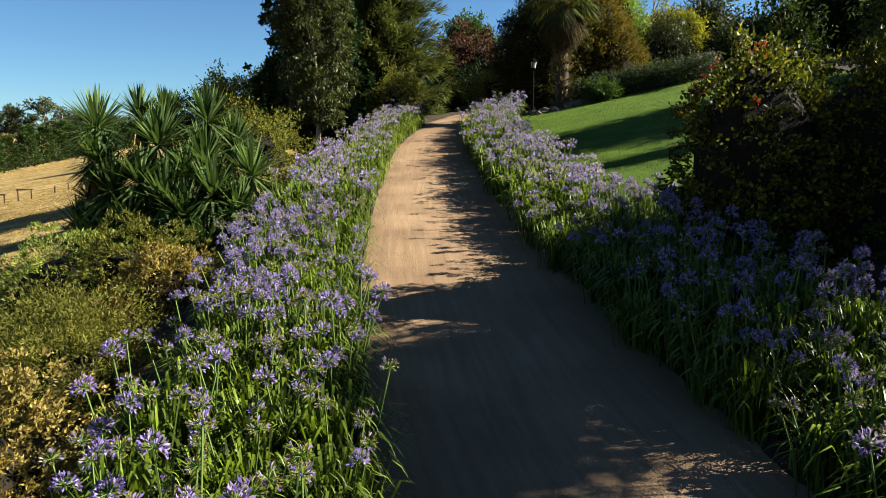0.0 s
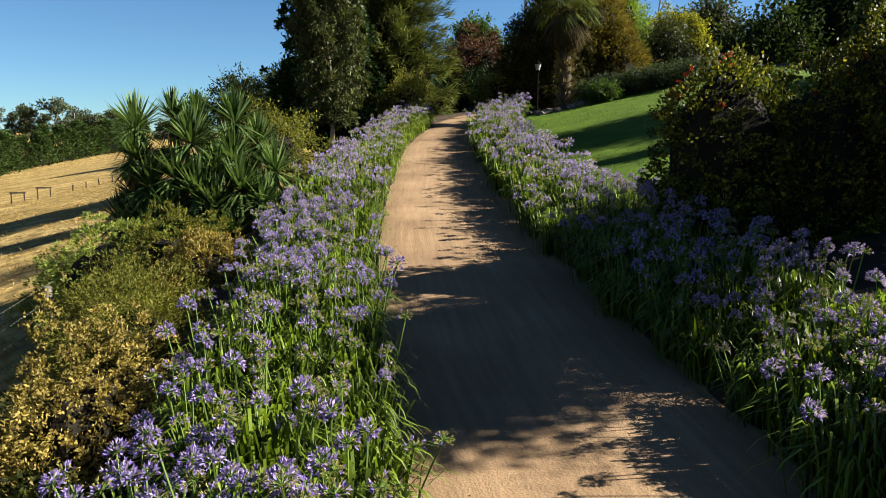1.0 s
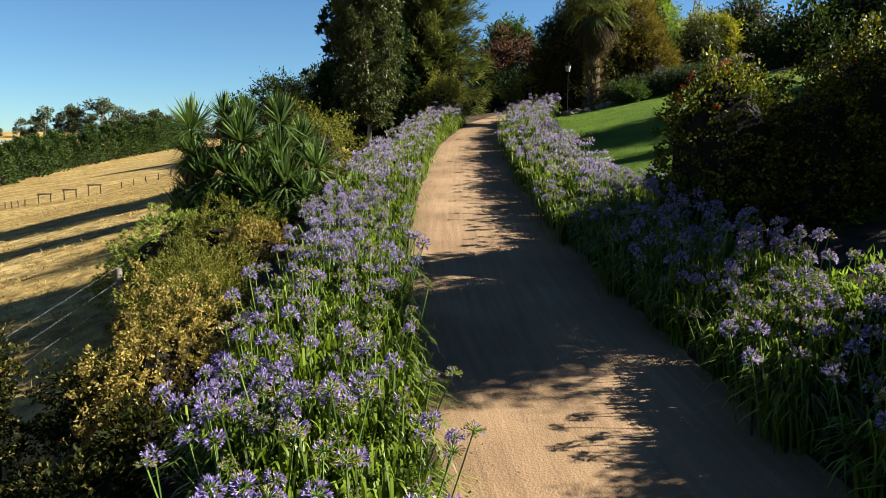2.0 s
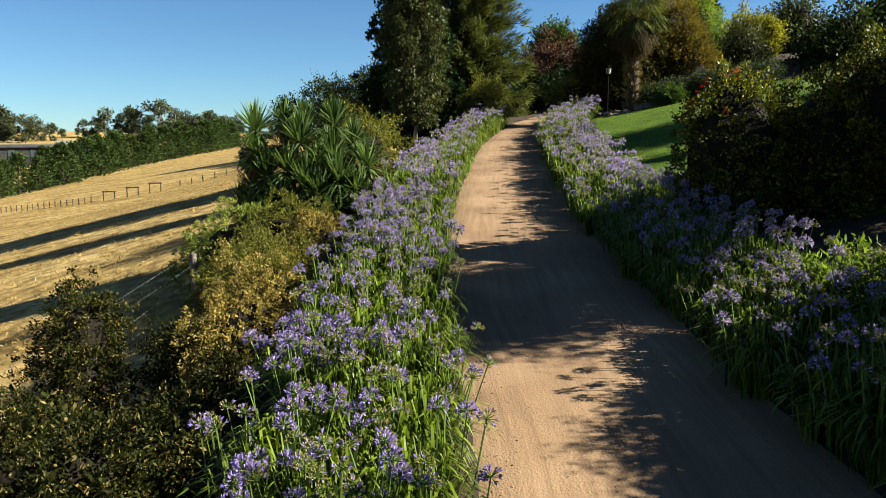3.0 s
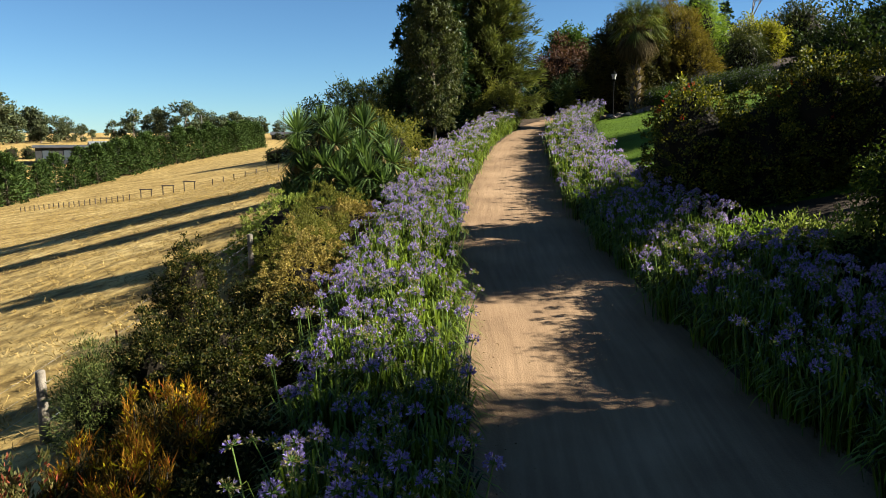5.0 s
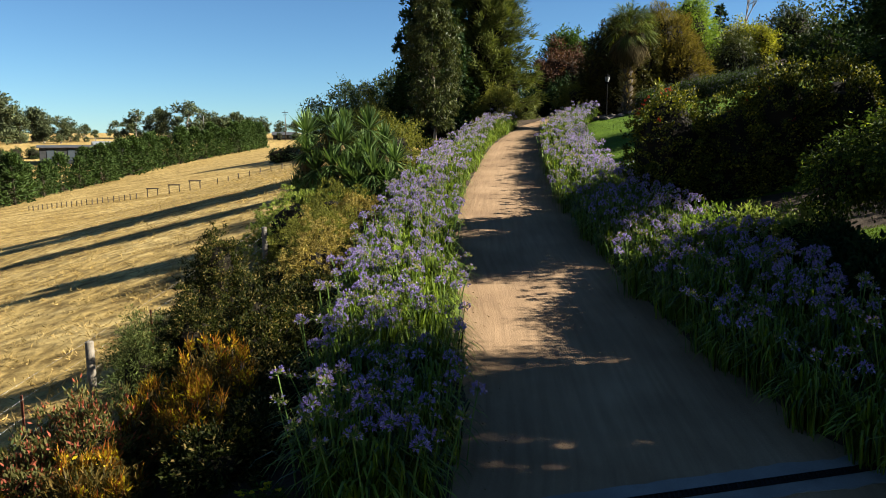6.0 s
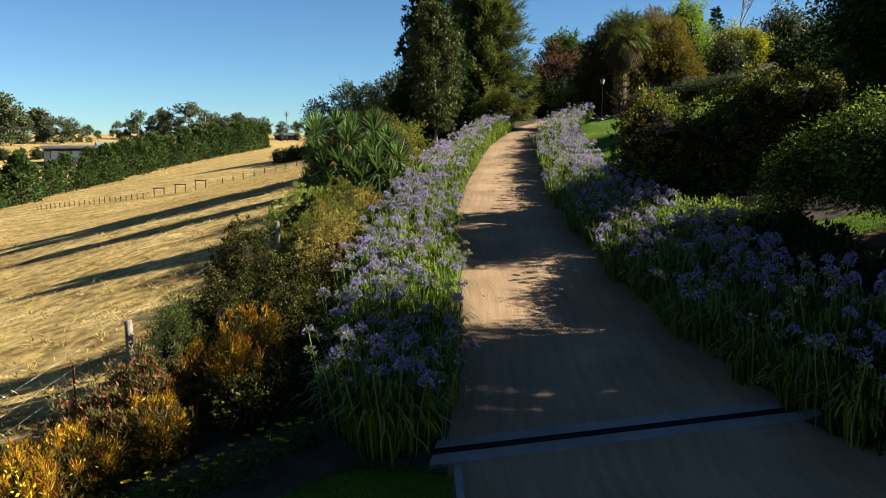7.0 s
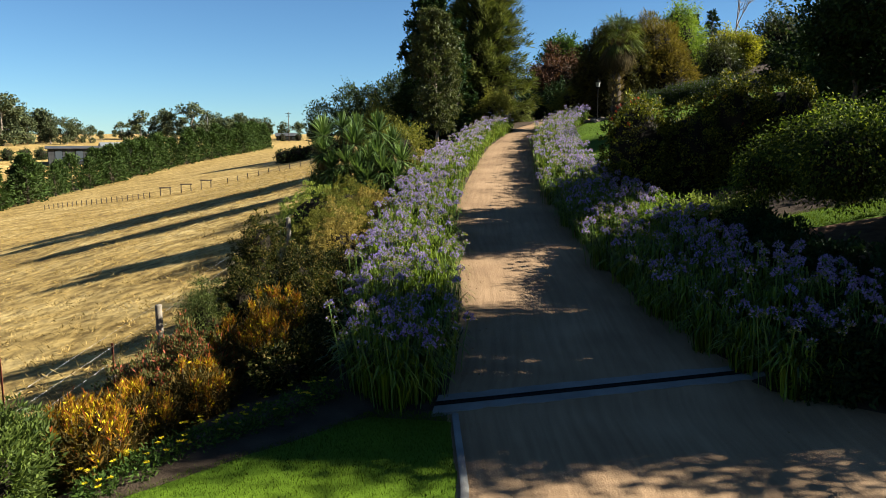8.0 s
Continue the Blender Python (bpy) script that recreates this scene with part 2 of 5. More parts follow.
L_BROWNTIP = leaf_material("green_leaf_with_tan_tips", (0.012, 0.018, 0.005), (0.054, 0.062, 0.012), 0.45, 0.25, tip=(0.28, 0.21, 0.075), tips=0.14)
L_MAROON = leaf_material("maroon_leaf", (0.06, 0.018, 0.014), (0.16, 0.05, 0.03), 0.5, 0.25)
L_JUNIPER = leaf_material("grey_green_needle", (0.05, 0.075, 0.022), (0.16, 0.19, 0.055), 0.6, 0.2)
L_ORANGE = leaf_material("amber_flower_spike", (0.16, 0.065, 0.012), (0.54, 0.27, 0.028), 0.6, 0.35, tip=(0.50, 0.11, 0.03), tips=0.1)
L_YELLOW = leaf_material("yellow_petal", (0.62, 0.44, 0.02), (0.80, 0.62, 0.03), 0.6, 0.3)
L_REDTIP = leaf_material("red_tipped_leaf", (0.07, 0.092, 0.028), (0.25, 0.21, 0.075), 0.45, 0.3, tip=(0.46, 0.12, 0.07), tips=0.2)
L_ROUND = leaf_material("olive_dark_leaf", (0.028, 0.034, 0.012), (0.10, 0.09, 0.026), 0.5, 0.25)
L_PALM = leaf_material("palm_frond", (0.040, 0.060, 0.014), (0.14, 0.17, 0.035), 0.4, 0.25, gloss=0.12)
# Tip tone paints sunlit fringe leaves; the dark base follows the shaded face.
L_WEEP = leaf_material("dark_weeping_leaf", (0.016, 0.034, 0.008), (0.090, 0.130, 0.024), 0.45, 0.3, tip=(0.30, 0.35, 0.05), tips=0.11)
L_GOLDEN = leaf_material("golden_leaf", (0.12, 0.13, 0.015), (0.40, 0.38, 0.04), 0.5, 0.4)
L_WOOD = leaf_material("woodland_leaf", (0.018, 0.034, 0.010), (0.062, 0.090, 0.024), 0.5, 0.25)
L_LEAFY = leaf_material("leafy_green", (0.045, 0.075, 0.018), (0.16, 0.215, 0.05), 0.45, 0.3, gloss=0.1)
L_LAVENDER = leaf_material("grey_hedge_leaf", (0.025, 0.042, 0.018), (0.075, 0.105, 0.042), 0.6, 0.25, tip=(0.20, 0.18, 0.40))
L_GRASS = leaf_material("lawn_blade", (0.045, 0.080, 0.006), (0.11, 0.165, 0.014), 0.5, 0.35, patch=0.5)
L_STRAW = leaf_material("straw_blade", (0.32, 0.21, 0.07), (0.56, 0.40, 0.17), 0.8, 0.2, patch=0.3)


# ---- mesh helpers ----
def mesh_quads(name, v, mats, index=None, smooth=False):
    """A mesh of loose four-cornered faces; v is (n, 4, 3)."""
    v = np.asarray(v, dtype=np.float32)
    n = len(v)
    me = bpy.data.meshes.new(name)
    me.vertices.add(4 * n)
    me.vertices.foreach_set("co", v.reshape(-1))
    me.loops.add(4 * n)
    me.loops.foreach_set("vertex_index", np.arange(4 * n, dtype=np.int32))
    me.polygons.add(n)
    me.polygons.foreach_set("loop_start", np.arange(0, 4 * n, 4, dtype=np.int32))
    me.polygons.foreach_set("loop_total", np.full(n, 4, dtype=np.int32))
    for m in mats:
        me.materials.append(m)
    if index is not None:
        me.polygons.foreach_set("material_index", np.asarray(index, dtype=np.int32))
    me.update(calc_edges=True)
    if smooth:
        me.shade_smooth()
    return me


def mesh_parts(name, verts, faces, mat, smooth=True):
    me = bpy.data.meshes.new(name)
    me.from_pydata([tuple(map(float, p)) for p in verts], [], faces)
    me.materials.append(mat)
    me.update()
    if smooth:
        me.shade_smooth()
    return me


def part(name, me, parent, label="", m=None):
    """Links a mesh as one part of a thing."""
    ob = new(name, me)
    ob.parent = parent
    if m is not None:
        ob.matrix_basis = m
    return tagged(ob, label) if label else ob


def thing(name, x, y, z, label, category, group="", kind="", turn=0.0):
    ob = new(name)
    ob.empty_display_size = 0.2
    ob.matrix_basis = pose(x, y, z, 0, 0, turn)
    return tagged(ob, label, category, group, kind)


class Shape:
    """Gathers vertices and faces of one mesh."""

    def __init__(self):
        self.v, self.f = [], []

    def tube(self, pts, radii, sides=7, cap=True):
        base = len(self.v)
        pts = [Vector(p) for p in pts]
        for i, p in enumerate(pts):
            d = (pts[min(i + 1, len(pts) - 1)] - pts[max(i - 1, 0)]).normalized()
            a = d.orthogonal().normalized() if i == 0 else (a - d * a.dot(d)).normalized()
            b = d.cross(a)
            for k in range(sides):
                w = 2 * math.pi * k / sides
                self.v.append(p + (a * math.cos(w) + b * math.sin(w)) * float(radii[i]))
        for i in range(len(pts) - 1):
            for k in range(sides):
                q = base + i * sides
                self.f.append((q + k, q + (k + 1) % sides, q + sides + (k + 1) % sides, q + sides + k))
        if cap:
            self.f.append(tuple(range(base + sides - 1, base - 1, -1)))
            q = base + (len(pts) - 1) * sides
            self.f.append(tuple(range(q, q + sides)))
        return self

    def box(self, x0, x1, y0, y1, z0, z1):
        b = len(self.v)
        self.v += [(x, y, z) for z in (z0, z1) for y in (y0, y1) for x in (x0, x1)]
        self.f += [tuple(b + i for i in q) for q in ((0, 2, 3, 1), (4, 5, 7, 6), (0, 1, 5, 4), (2, 6, 7, 3), (0, 4, 6, 2), (1, 3, 7, 5))]
        return self

    def mesh(self, name, mat, smooth=True):
        return mesh_parts(name, self.v, self.f, mat, smooth)


def unit(a):
    return a / np.maximum(np.linalg.norm(a, axis=-1, keepdims=True), 1e-6)


def leaves(rng, p, d, length, width, fold=0.15):
    """Pointed leaves from p along d: folded diamonds of four corners."""
    n = len(p)
    d = unit(d)
    side = unit(np.cross(d, rng.normal(size=(n, 3))))
    up = np.cross(side, d)
    ln = (length * rng.uniform(0.65, 1.3, n))[:, None]
    wd = (width * rng.uniform(0.7, 1.25, n))[:, None]
    mid = p + d * ln * 0.45
    return np.stack([p, mid + side * wd * 0.5 + up * wd * fold, p + d * ln, mid - side * wd * 0.5 + up * wd * fold], 1)


def crown(rng, blobs, clusters, per, length, width, spread, shell=0.55, lump=0.25, droop=0.0, outward=0.6):
    """Leaves of a crown: clusters scattered near the skin of some ellipsoids (x, y, z, rx, ry, rz), thinner inside."""
    b = np.array(blobs, float)
    area = (b[:, 3] * b[:, 4] * b[:, 5]) ** (2 / 3)
    pick = rng.choice(len(b), clusters, p=area / area.sum())
    d = unit(rng.normal(size=(clusters, 3)))
    rad = shell + (1 - shell) * np.sqrt(rng.random(clusters))
    wob = np.array([noise.noise(Vector(tuple(q * 2.3 + k * 7.1))) for q, k in zip(d, pick)])
    rad = rad * (1 + lump * 2 * wob)
    off = d * rad[:, None] * b[pick, 3:]
    c = b[pick, :3] + off
    c = np.repeat(c, per, 0)
    out = np.repeat(unit(off), per, 0)
    p = c + rng.normal(size=c.shape) * spread * np.array([1, 1, 0.8])
    way = outward * out + 0.7 * rng.normal(size=c.shape)
    way[:, 2] -= droop
    return leaves(rng, p, way, length, width)


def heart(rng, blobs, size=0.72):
    """A near-black core for a crown's inner shade: lumpy closed shells, as loose quads."""
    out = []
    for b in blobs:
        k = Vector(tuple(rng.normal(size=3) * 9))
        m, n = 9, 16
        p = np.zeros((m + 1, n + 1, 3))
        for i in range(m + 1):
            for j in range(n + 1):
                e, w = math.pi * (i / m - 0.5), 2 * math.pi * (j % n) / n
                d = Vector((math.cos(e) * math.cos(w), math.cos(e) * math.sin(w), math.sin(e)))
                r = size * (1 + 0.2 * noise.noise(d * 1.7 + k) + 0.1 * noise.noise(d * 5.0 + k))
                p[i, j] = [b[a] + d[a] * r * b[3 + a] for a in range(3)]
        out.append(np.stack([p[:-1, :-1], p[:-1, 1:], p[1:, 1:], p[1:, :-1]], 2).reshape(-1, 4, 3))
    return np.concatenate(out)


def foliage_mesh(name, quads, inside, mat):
    """Leaves round a dark core that paints the shade inside."""
    return mesh_quads(name, np.concatenate([quads, inside]), [mat, M_SHADE_CORE], [0] * len(quads) + [1] * len(inside))


def boughs(rng, h0, h1, reach, n, sprays, per, length, width, rise, spread, along=0.9, sag=0.0, bend=0.0):
    """Leaf sprays along boughs that leave a trunk between two heights; reach(f) and rise(f) go with the height's share f.
    Returns the leaves and the boughs' lines."""
    quads, lines = [], []
    for i in range(n):
        f = (i + rng.random()) / n
        w = 2.39996 * i + rng.normal() * 0.35
        ln = reach(f) * rng.uniform(0.72, 1.12)
        d = np.array([math.cos(w), math.sin(w), rise(f) + rng.normal() * 0.08])
        root = np.array([0.0, 0.0, h0 + (h1 - h0) * f])
        s = np.sqrt(rng.uniform(0.06, 1.0, sprays))
        drop = np.zeros((sprays, 3))
        drop[:, 2] = -bend * s * s * ln
        c = root + d * (s * ln)[:, None] + drop + rng.normal(size=(sprays, 3)) * spread * (0.35 + 0.65 * s)[:, None]
        lines.append((root, root + d * ln * 0.5 + [0, 0, -bend * 0.25 * ln], root + d * ln * 0.95 + [0, 0, -bend * 0.9 * ln]))
        c = np.repeat(c, per, 0)
        way = along * d + rng.normal(size=c.shape) * 0.55
        way[:, 2] -= sag
        quads.append(leaves(rng, c + rng.normal(size=c.shape) * spread * 0.3, way, length, width))
    return np.concatenate(quads), lines


def tube_limbs(rng, shape, base, top, r0, limbs, reach, droop=0.1):
    """A tapered trunk with limbs."""
    base, top = Vector(base), Vector(top)
    n = 7
    pts = [base.lerp(top, i / (n - 1)) + Vector((float(rng.normal()), float(rng.normal()), 0)) * (0.035 * (top - base).length * (i > 0)) for i in range(n)]
    shape.tube(pts, [r0 * (1.25 if i == 0 else 1 - 0.8 * i / (n - 1)) for i in range(n)], 8)
    for k in range(limbs):
        f = 0.25 + 0.7 * (k + rng.random()) / limbs
        i = min(int(f * (n - 1)), n - 2)
        s = pts[i].lerp(pts[i + 1], f * (n - 1) - i)
        w = rng.random() * 6.283 + k * 2.4
        ln = reach * (1.1 - 0.7 * f) * rng.uniform(0.8, 1.15)
        d = Vector((math.cos(w), math.sin(w), 0.55 - droop))
        ln, f = float(ln), float(f)
        q = [s, s + d * ln * 0.5 + Vector((0, 0, 0.06 * ln)), s + d * ln]
        r = r0 * (1 - 0.75 * f) * 0.5
        shape.tube(q, [r, r * 0.65, r * 0.2], 5)
    return shape


# ---- ground ----
def axis(near, fine, stop_neg, stop_pos):
    """Grid lines: even over the near stretch, then ever wider."""
    mid = list(np.arange(near[0], near[1] + 1e-6, fine))
    out, s, v = [], fine, near[1]
    while v < stop_pos:
        s *= 1.13
        v += s
        out.append(v)
    pre, s, v = [], fine, near[0]
    while v > stop_neg:
        s *= 1.13
        v -= s
        pre.append(v)
    return pre[::-1] + mid + out


def sheet(name, xs, ys, height, mat):
    v, idx, f = [], {}, []
    for j, y in enumerate(ys):
        for i, x in enumerate(xs):
            idx[i, j] = len(v)
            v.append((x, y, height(x, y)))
    for j in range(len(ys) - 1):
        for i in range(len(xs) - 1):
            f.append((idx[i, j], idx[i + 1, j], idx[i + 1, j + 1], idx[i, j + 1]))
    return new(name, mesh_parts(name, v, f, mat))


def draped(name, ys, left, right, lift, mat, cols=10, edge=0.0, uv=False, sink=0.0):
    """A strip between two lines x = left(y) and x = right(y), laid on the land; its rims turn down by sink."""
    v, f, uvs = [], [], []
    for j, y in enumerate(ys):
        a, b = left(y), right(y)
        for i in range(cols + 1):
            x = a + (b - a) * i / cols
            if i in (0, cols):
                x += edge * noise.noise(Vector((x * 1.3, y * 1.7, 3.0)))
            rim = i in (0, cols) or j in (0, len(ys) - 1)
            v.append((x, y, land(x, y) + lift - (sink if rim else 0)))
            uvs.append((x - a, y))
    n = cols + 1
    for j in range(len(ys) - 1):
        for i in range(cols):
            f.append((j * n + i, j * n + i + 1, (j + 1) * n + i + 1, (j + 1) * n + i))
    me = mesh_parts(name, v, f, mat)
    if uv:
        layer = me.uv_layers.new(name="run")
        for loop in me.loops:
            layer.data[loop.index].uv = uvs[loop.vertex_index]
    return new(name, me)


ground = sheet("ground", axis((-14, 14), 0.4, -1800, 1800), axis((-14, 38), 0.5, -600, 2200), land, M_PADDOCK)
tagged(ground, "sloping paddock of dry straw-coloured mown grass", "ground", kind="structure")


def left_edge(y):
    return lerp_table(y, DRIVE_LEFT)


def right_edge(y):
    return lerp_table(y, DRIVE_RIGHT)


soil = draped("garden_bed_soil", np.arange(-24, 78, 0.7), lambda y: left_edge(y) - (4.4 if y > -2 else 4.8), lambda y: right_edge(y) + 42, 0.03, M_SOIL, 90, sink=0.08)
tagged(soil, "dark brown garden soil under the planted beds", "soil", kind="structure")
def drain_line(x):
    """The drain crosses the drive a little askew."""
    return -2.03 + 0.388 * (x - 3.94)


road = draped("driveway", np.arange(-24, 37.01, 0.25), lambda y: left_edge(y) - 0.36 + 0.1 * step(-3.2, -2.2, y), lambda y: right_edge(y) + 0.35 + 0.9 * step(-2.2, -3.6, y), 0.06, M_DRIVE, 12, edge=0.12, uv=True, sink=0.05)
tagged(road, "sandy compacted gravel driveway with wheel marks between flower beds", "driveway", kind="structure")
lawn = draped("lawn", np.arange(9.0, 32.1, 0.4), lambda y: right_edge(y) + 1.6, lambda y: right_edge(y) + 13, 0.07, M_LAWN, 30, edge=0.2, sink=0.05)
tagged(lawn, "green mown lawn sloping up from the flower bed", "lawn", kind="structure")
lawn2 = draped("lawn_strip", np.arange(3.9, 5.45, 0.25), lambda y: 6.0 + 0.1 * y, lambda y: 13.0, 0.075, M_LAWN, 20, edge=0.3, sink=0.05)
tagged(lawn2, "strip of green lawn beside bark mulch", "lawn", kind="structure")
mulch = draped("mulch_bed", np.arange(0.4, 4.2, 0.25), lambda y: 5.9, lambda y: 13.0, 0.065, M_MULCH, 20, edge=0.2, sink=0.05)
tagged(mulch, "reddish brown bark mulch under trees", "mulch", kind="structure")
lawn3 = draped("lower_lawn", np.arange(-23.5, -3.65, 0.3), lambda y: max(-0.45 + 0.9 * (y + 3.9), left_edge(y) - 5.5), lambda y: left_edge(y) - 0.09, 0.07, M_LAWN, 16, edge=0.15, sink=0.05)
tagged(lawn3, "short green lawn beside the driveway edge", "lawn", kind="structure")


# ---- agapanthus ----
def strap_leaves(rng, n, reach, height, broad=1.0):
    """Arching strap leaves of one clump."""
    quads = []
    for k in range(n):
        w = rng.random() * 6.283
        r0 = 0.16 * math.sqrt(rng.random())
        out = np.array([math.cos(w), math.sin(w), 0.0])
        side = np.array([-out[1], out[0], 0.0])
        f = rng.uniform(0.15, 1.0)
        ln, top = reach * f, height * rng.uniform(0.75, 1.12) * (1.3 - 0.5 * f)
        wd = broad * rng.uniform(0.019, 0.032)
        base = np.array([*(rng.normal(size=2) * 0.10), 0.0]) + out * r0
        line = []
        for s in (0.0, 0.3, 0.6, 0.85, 1.0):
            z = top * (1 - (1 - min(s / 0.62, 1.0)) ** 2) - max(0.0, s - 0.62) ** 2 * top * 2.4 * f
            p = base + out * ln * s ** 1.3 + np.array([0, 0, z])
            half = wd * (0.8, 1.0, 0.95, 0.6, 0.06)[len(line)] * 0.5
            line.append((p - side * half, p + side * half))
        for a, b in zip(line, line[1:]):
            quads.append((a[0], a[1], b[1], b[0]))
    return quads


def strip_mesh(name, quads, mat, run=4):
    """Joins runs of quads into connected strips, so that each blade is one island."""
    v, f = [], []
    for i in range(0, len(quads), run):
        b = len(v)
        v += [quads[i][0], quads[i][1]]
        for k in range(run):
            v += [quads[i + k][3], quads[i + k][2]]
            q = b + 2 * k
            f.append((q, q + 1, q + 3, q + 2))
    return mesh_parts(name, v, f, mat)


def umbel(rng, fresh, n=44, petals=3, grow=1.0):
    """A round head of trumpet florets on thin pedicels: its quads and their material slots."""
    quads, slot = [], []
    r = 0.072 if fresh else 0.068
    for k in range(n):
        d = rng.normal(size=3)
        d[2] = abs(d[2]) * 0.9 - 0.25
        d = d / np.linalg.norm(d)
        side = np.cross(d, rng.normal(size=3))
        side /= np.linalg.norm(side)
        across = np.cross(d, side)
        tip = d * r * rng.uniform(0.5, 0.85)
        quads.append((-side * 0.0016, side * 0.0016, tip + side * 0.0026, tip - side * 0.0026))
        slot.append(0)
        bloom = rng.random() < (0.75 if fresh else 0.15)
        size = grow * (rng.uniform(0.027, 0.040) if bloom else rng.uniform(0.020, 0.030))
        for a in range(petals):
            w = a * 6.283 / petals + rng.random()
            e, e2, e3 = (math.cos(w + o) * side + math.sin(w + o) * across for o in (0, 0.9, -0.9))
            flare = 0.27 if bloom else 0.16
            quads.append((tip, tip + d * size * 0.6 + e2 * size * flare, tip + d * size + e * size * flare * 1.9, tip + d * size * 0.6 + e3 * size * flare))
            slot.append(1 if bloom else 2)
    return np.array(quads), slot


HEAD_MATS = [L_STALK, L_PETAL, L_SEED]


def stalk(h, lean, r=0.0065):
    """A thin four-sided stem that leans outwards, as quads."""
    quads = []
    line = [np.array(p) for p in ((0, 0, 0), (lean * 0.3, 0, h * 0.5), (lean, 0, h))]
    for p, q in zip(line, line[1:]):
        for k in range(4):
            a, b = (np.array([math.cos(w), math.sin(w), 0]) * r for w in (k * 1.571, k * 1.571 + 1.571))
            quads.append((p + a, p + b, q + b, q + a))
    return np.array(quads)


def build_agapanthus(seed, flowers, fresh_share, near):
    """One clump: a leaves part, and stalks that each carry an umbel; far clumps have stalk and head in one mesh."""
    rng = np.random.default_rng(seed)
    root = thing("agapanthus", 0, 0, -50, "agapanthus clump with strap leaves and lilac-blue flower heads", "flower", "agapanthus along the driveway")
    part("leaves", strip_mesh("leaves", strap_leaves(rng, 250 if near else 120, 0.52, 0.56 if near else 0.62, 0.8 if near else 1.35), L_AGA), root)
    for k in range(flowers):
        a, q = rng.random() * 6.283, 0.42 * math.sqrt(rng.random())
        h, lean = rng.uniform(0.70, 0.94), rng.uniform(0.03, 0.12) + 0.4 * q * rng.random()
        place = pose(q * math.cos(a), q * math.sin(a), 0, 0, 0, math.degrees(a) + rng.normal() * 30)
        fresh = rng.random() < fresh_share
        if near:
            st = part("flower_stalk", mesh_quads("flower_stalk", stalk(h, lean), HEAD_MATS), root, m=place)
            part("umbel", UMBELS[0 if fresh else 1][rng.integers(4)], st, m=pose(lean, 0, h, rng.normal() * 12, rng.normal() * 12 + 60 * lean, rng.random() * 360))
        else:
            quads, slot = umbel(rng, fresh, 24, 2, 1.35)
            stem = stalk(h, lean, 0.008)
            part("flower_stem", mesh_quads("flower_stem", np.concatenate([stem, quads + np.array([lean, 0, h])]), HEAD_MATS, [0] * len(stem) + slot), root, m=place)
    return root


_r = np.random.default_rng(5)
UMBELS = [[mesh_quads("umbel", _q, HEAD_MATS, _s) for _q, _s in (umbel(_r, f) for _ in range(4))] for f in (True, False)]
KINDS = ((11, 9, 0.45), (12, 6, 0.25), (13, 12, 0.7), (14, 5, 0.1), (15, 7, 0.35), (16, 16, 0.85))
NEAR_CLUMPS = [build_agapanthus(s, n, f, True) for s, n, f in KINDS]
FAR_CLUMPS = [build_agapanthus(s + 20, round(0.72 * n), f, False) for s, n, f in KINDS]
LEFT_WIDTH = ((-3.2, 1.5), (-2.0, 1.7), (0.8, 2.1), (2.3, 2.2), (6.6, 1.9), (15, 1.8), (25, 1.35), (31, 1.1))
RIGHT_WIDTH = ((-3, 2.6), (2, 2.4), (7, 2.3), (10, 2.4), (14.5, 1.8), (25, 1.9), (33, 2.4))


def plant_bed(rng, edge, widths, sign, y0, y1, inset, sparse):
    y = y0
    while y < y1:
        w = lerp_table(y, widths)
        for k in range(3):
            x = edge(y) + sign * (inset + (w - 0.5) * (k + 0.5 + rng.uniform(-0.22, 0.22)) / 3)
            yy = y + rng.uniform(-0.2, 0.2)
            src = (NEAR_CLUMPS if yy < 12.5 else FAR_CLUMPS)[rng.choice((((3, 1, 3), (3, 3, 1), (1, 4, 0)) if noise.noise(Vector((x * 0.9, yy * 0.55, 5.0))) < sparse else ((1, 4, 0, 2), (1, 4, 0, 0), (2, 5, 5, 5)))[k])]
            s = rng.uniform(0.88, 1.1)
            m = pose(x, yy, land(x, yy) + 0.02, 0, 0, rng.random() * 360)
            ob = copy_thing(src, m)
            ob.scale = (s, s, s * rng.uniform(1.0, 1.15))
        y += 0.74


_r = np.random.default_rng(21)
plant_bed(_r, left_edge, LEFT_WIDTH, -1, -3.15, 31.2, 0.3, -0.02)
plant_bed(_r, right_edge, RIGHT_WIDTH, 1, -2.5, 32.5, -0.06, -0.25)
for src in NEAR_CLUMPS + FAR_CLUMPS:
    for o in (*src.children_recursive, src):
        bpy.data.objects.remove(o)


# ---- shrubs ----
def shrub(name, x, y, blobs, mat, label, clusters, per, length, width, spread, seed, category="shrub", group="", stems=5, bark=None, core=0.55, **kw):
    """A bush of many leaves on a few stems; blobs are relative to its foot."""
    rng = np.random.default_rng(seed)
    z = land(x, y)
    root = thing(name, x, y, z, label, category, group)
    s = Shape()
    for k in range(stems):
        b = blobs[k % len(blobs)]
        t = Vector(b[:3]) + Vector(tuple(rng.normal(size=3))) * (0.3 * min(b[3:]))
        s.tube([(0.1 * rng.normal(), 0.1 * rng.normal(), -0.05), t * 0.5 + Vector((0.05 * rng.normal(), 0.05 * rng.normal(), 0)), t], [0.03, 0.022, 0.008], 5)
    part("branchwork", s.mesh("branchwork", bark or M_BARK), root)
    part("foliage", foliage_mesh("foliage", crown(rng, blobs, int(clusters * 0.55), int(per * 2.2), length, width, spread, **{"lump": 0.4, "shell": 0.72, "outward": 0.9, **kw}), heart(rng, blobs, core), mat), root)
    return root


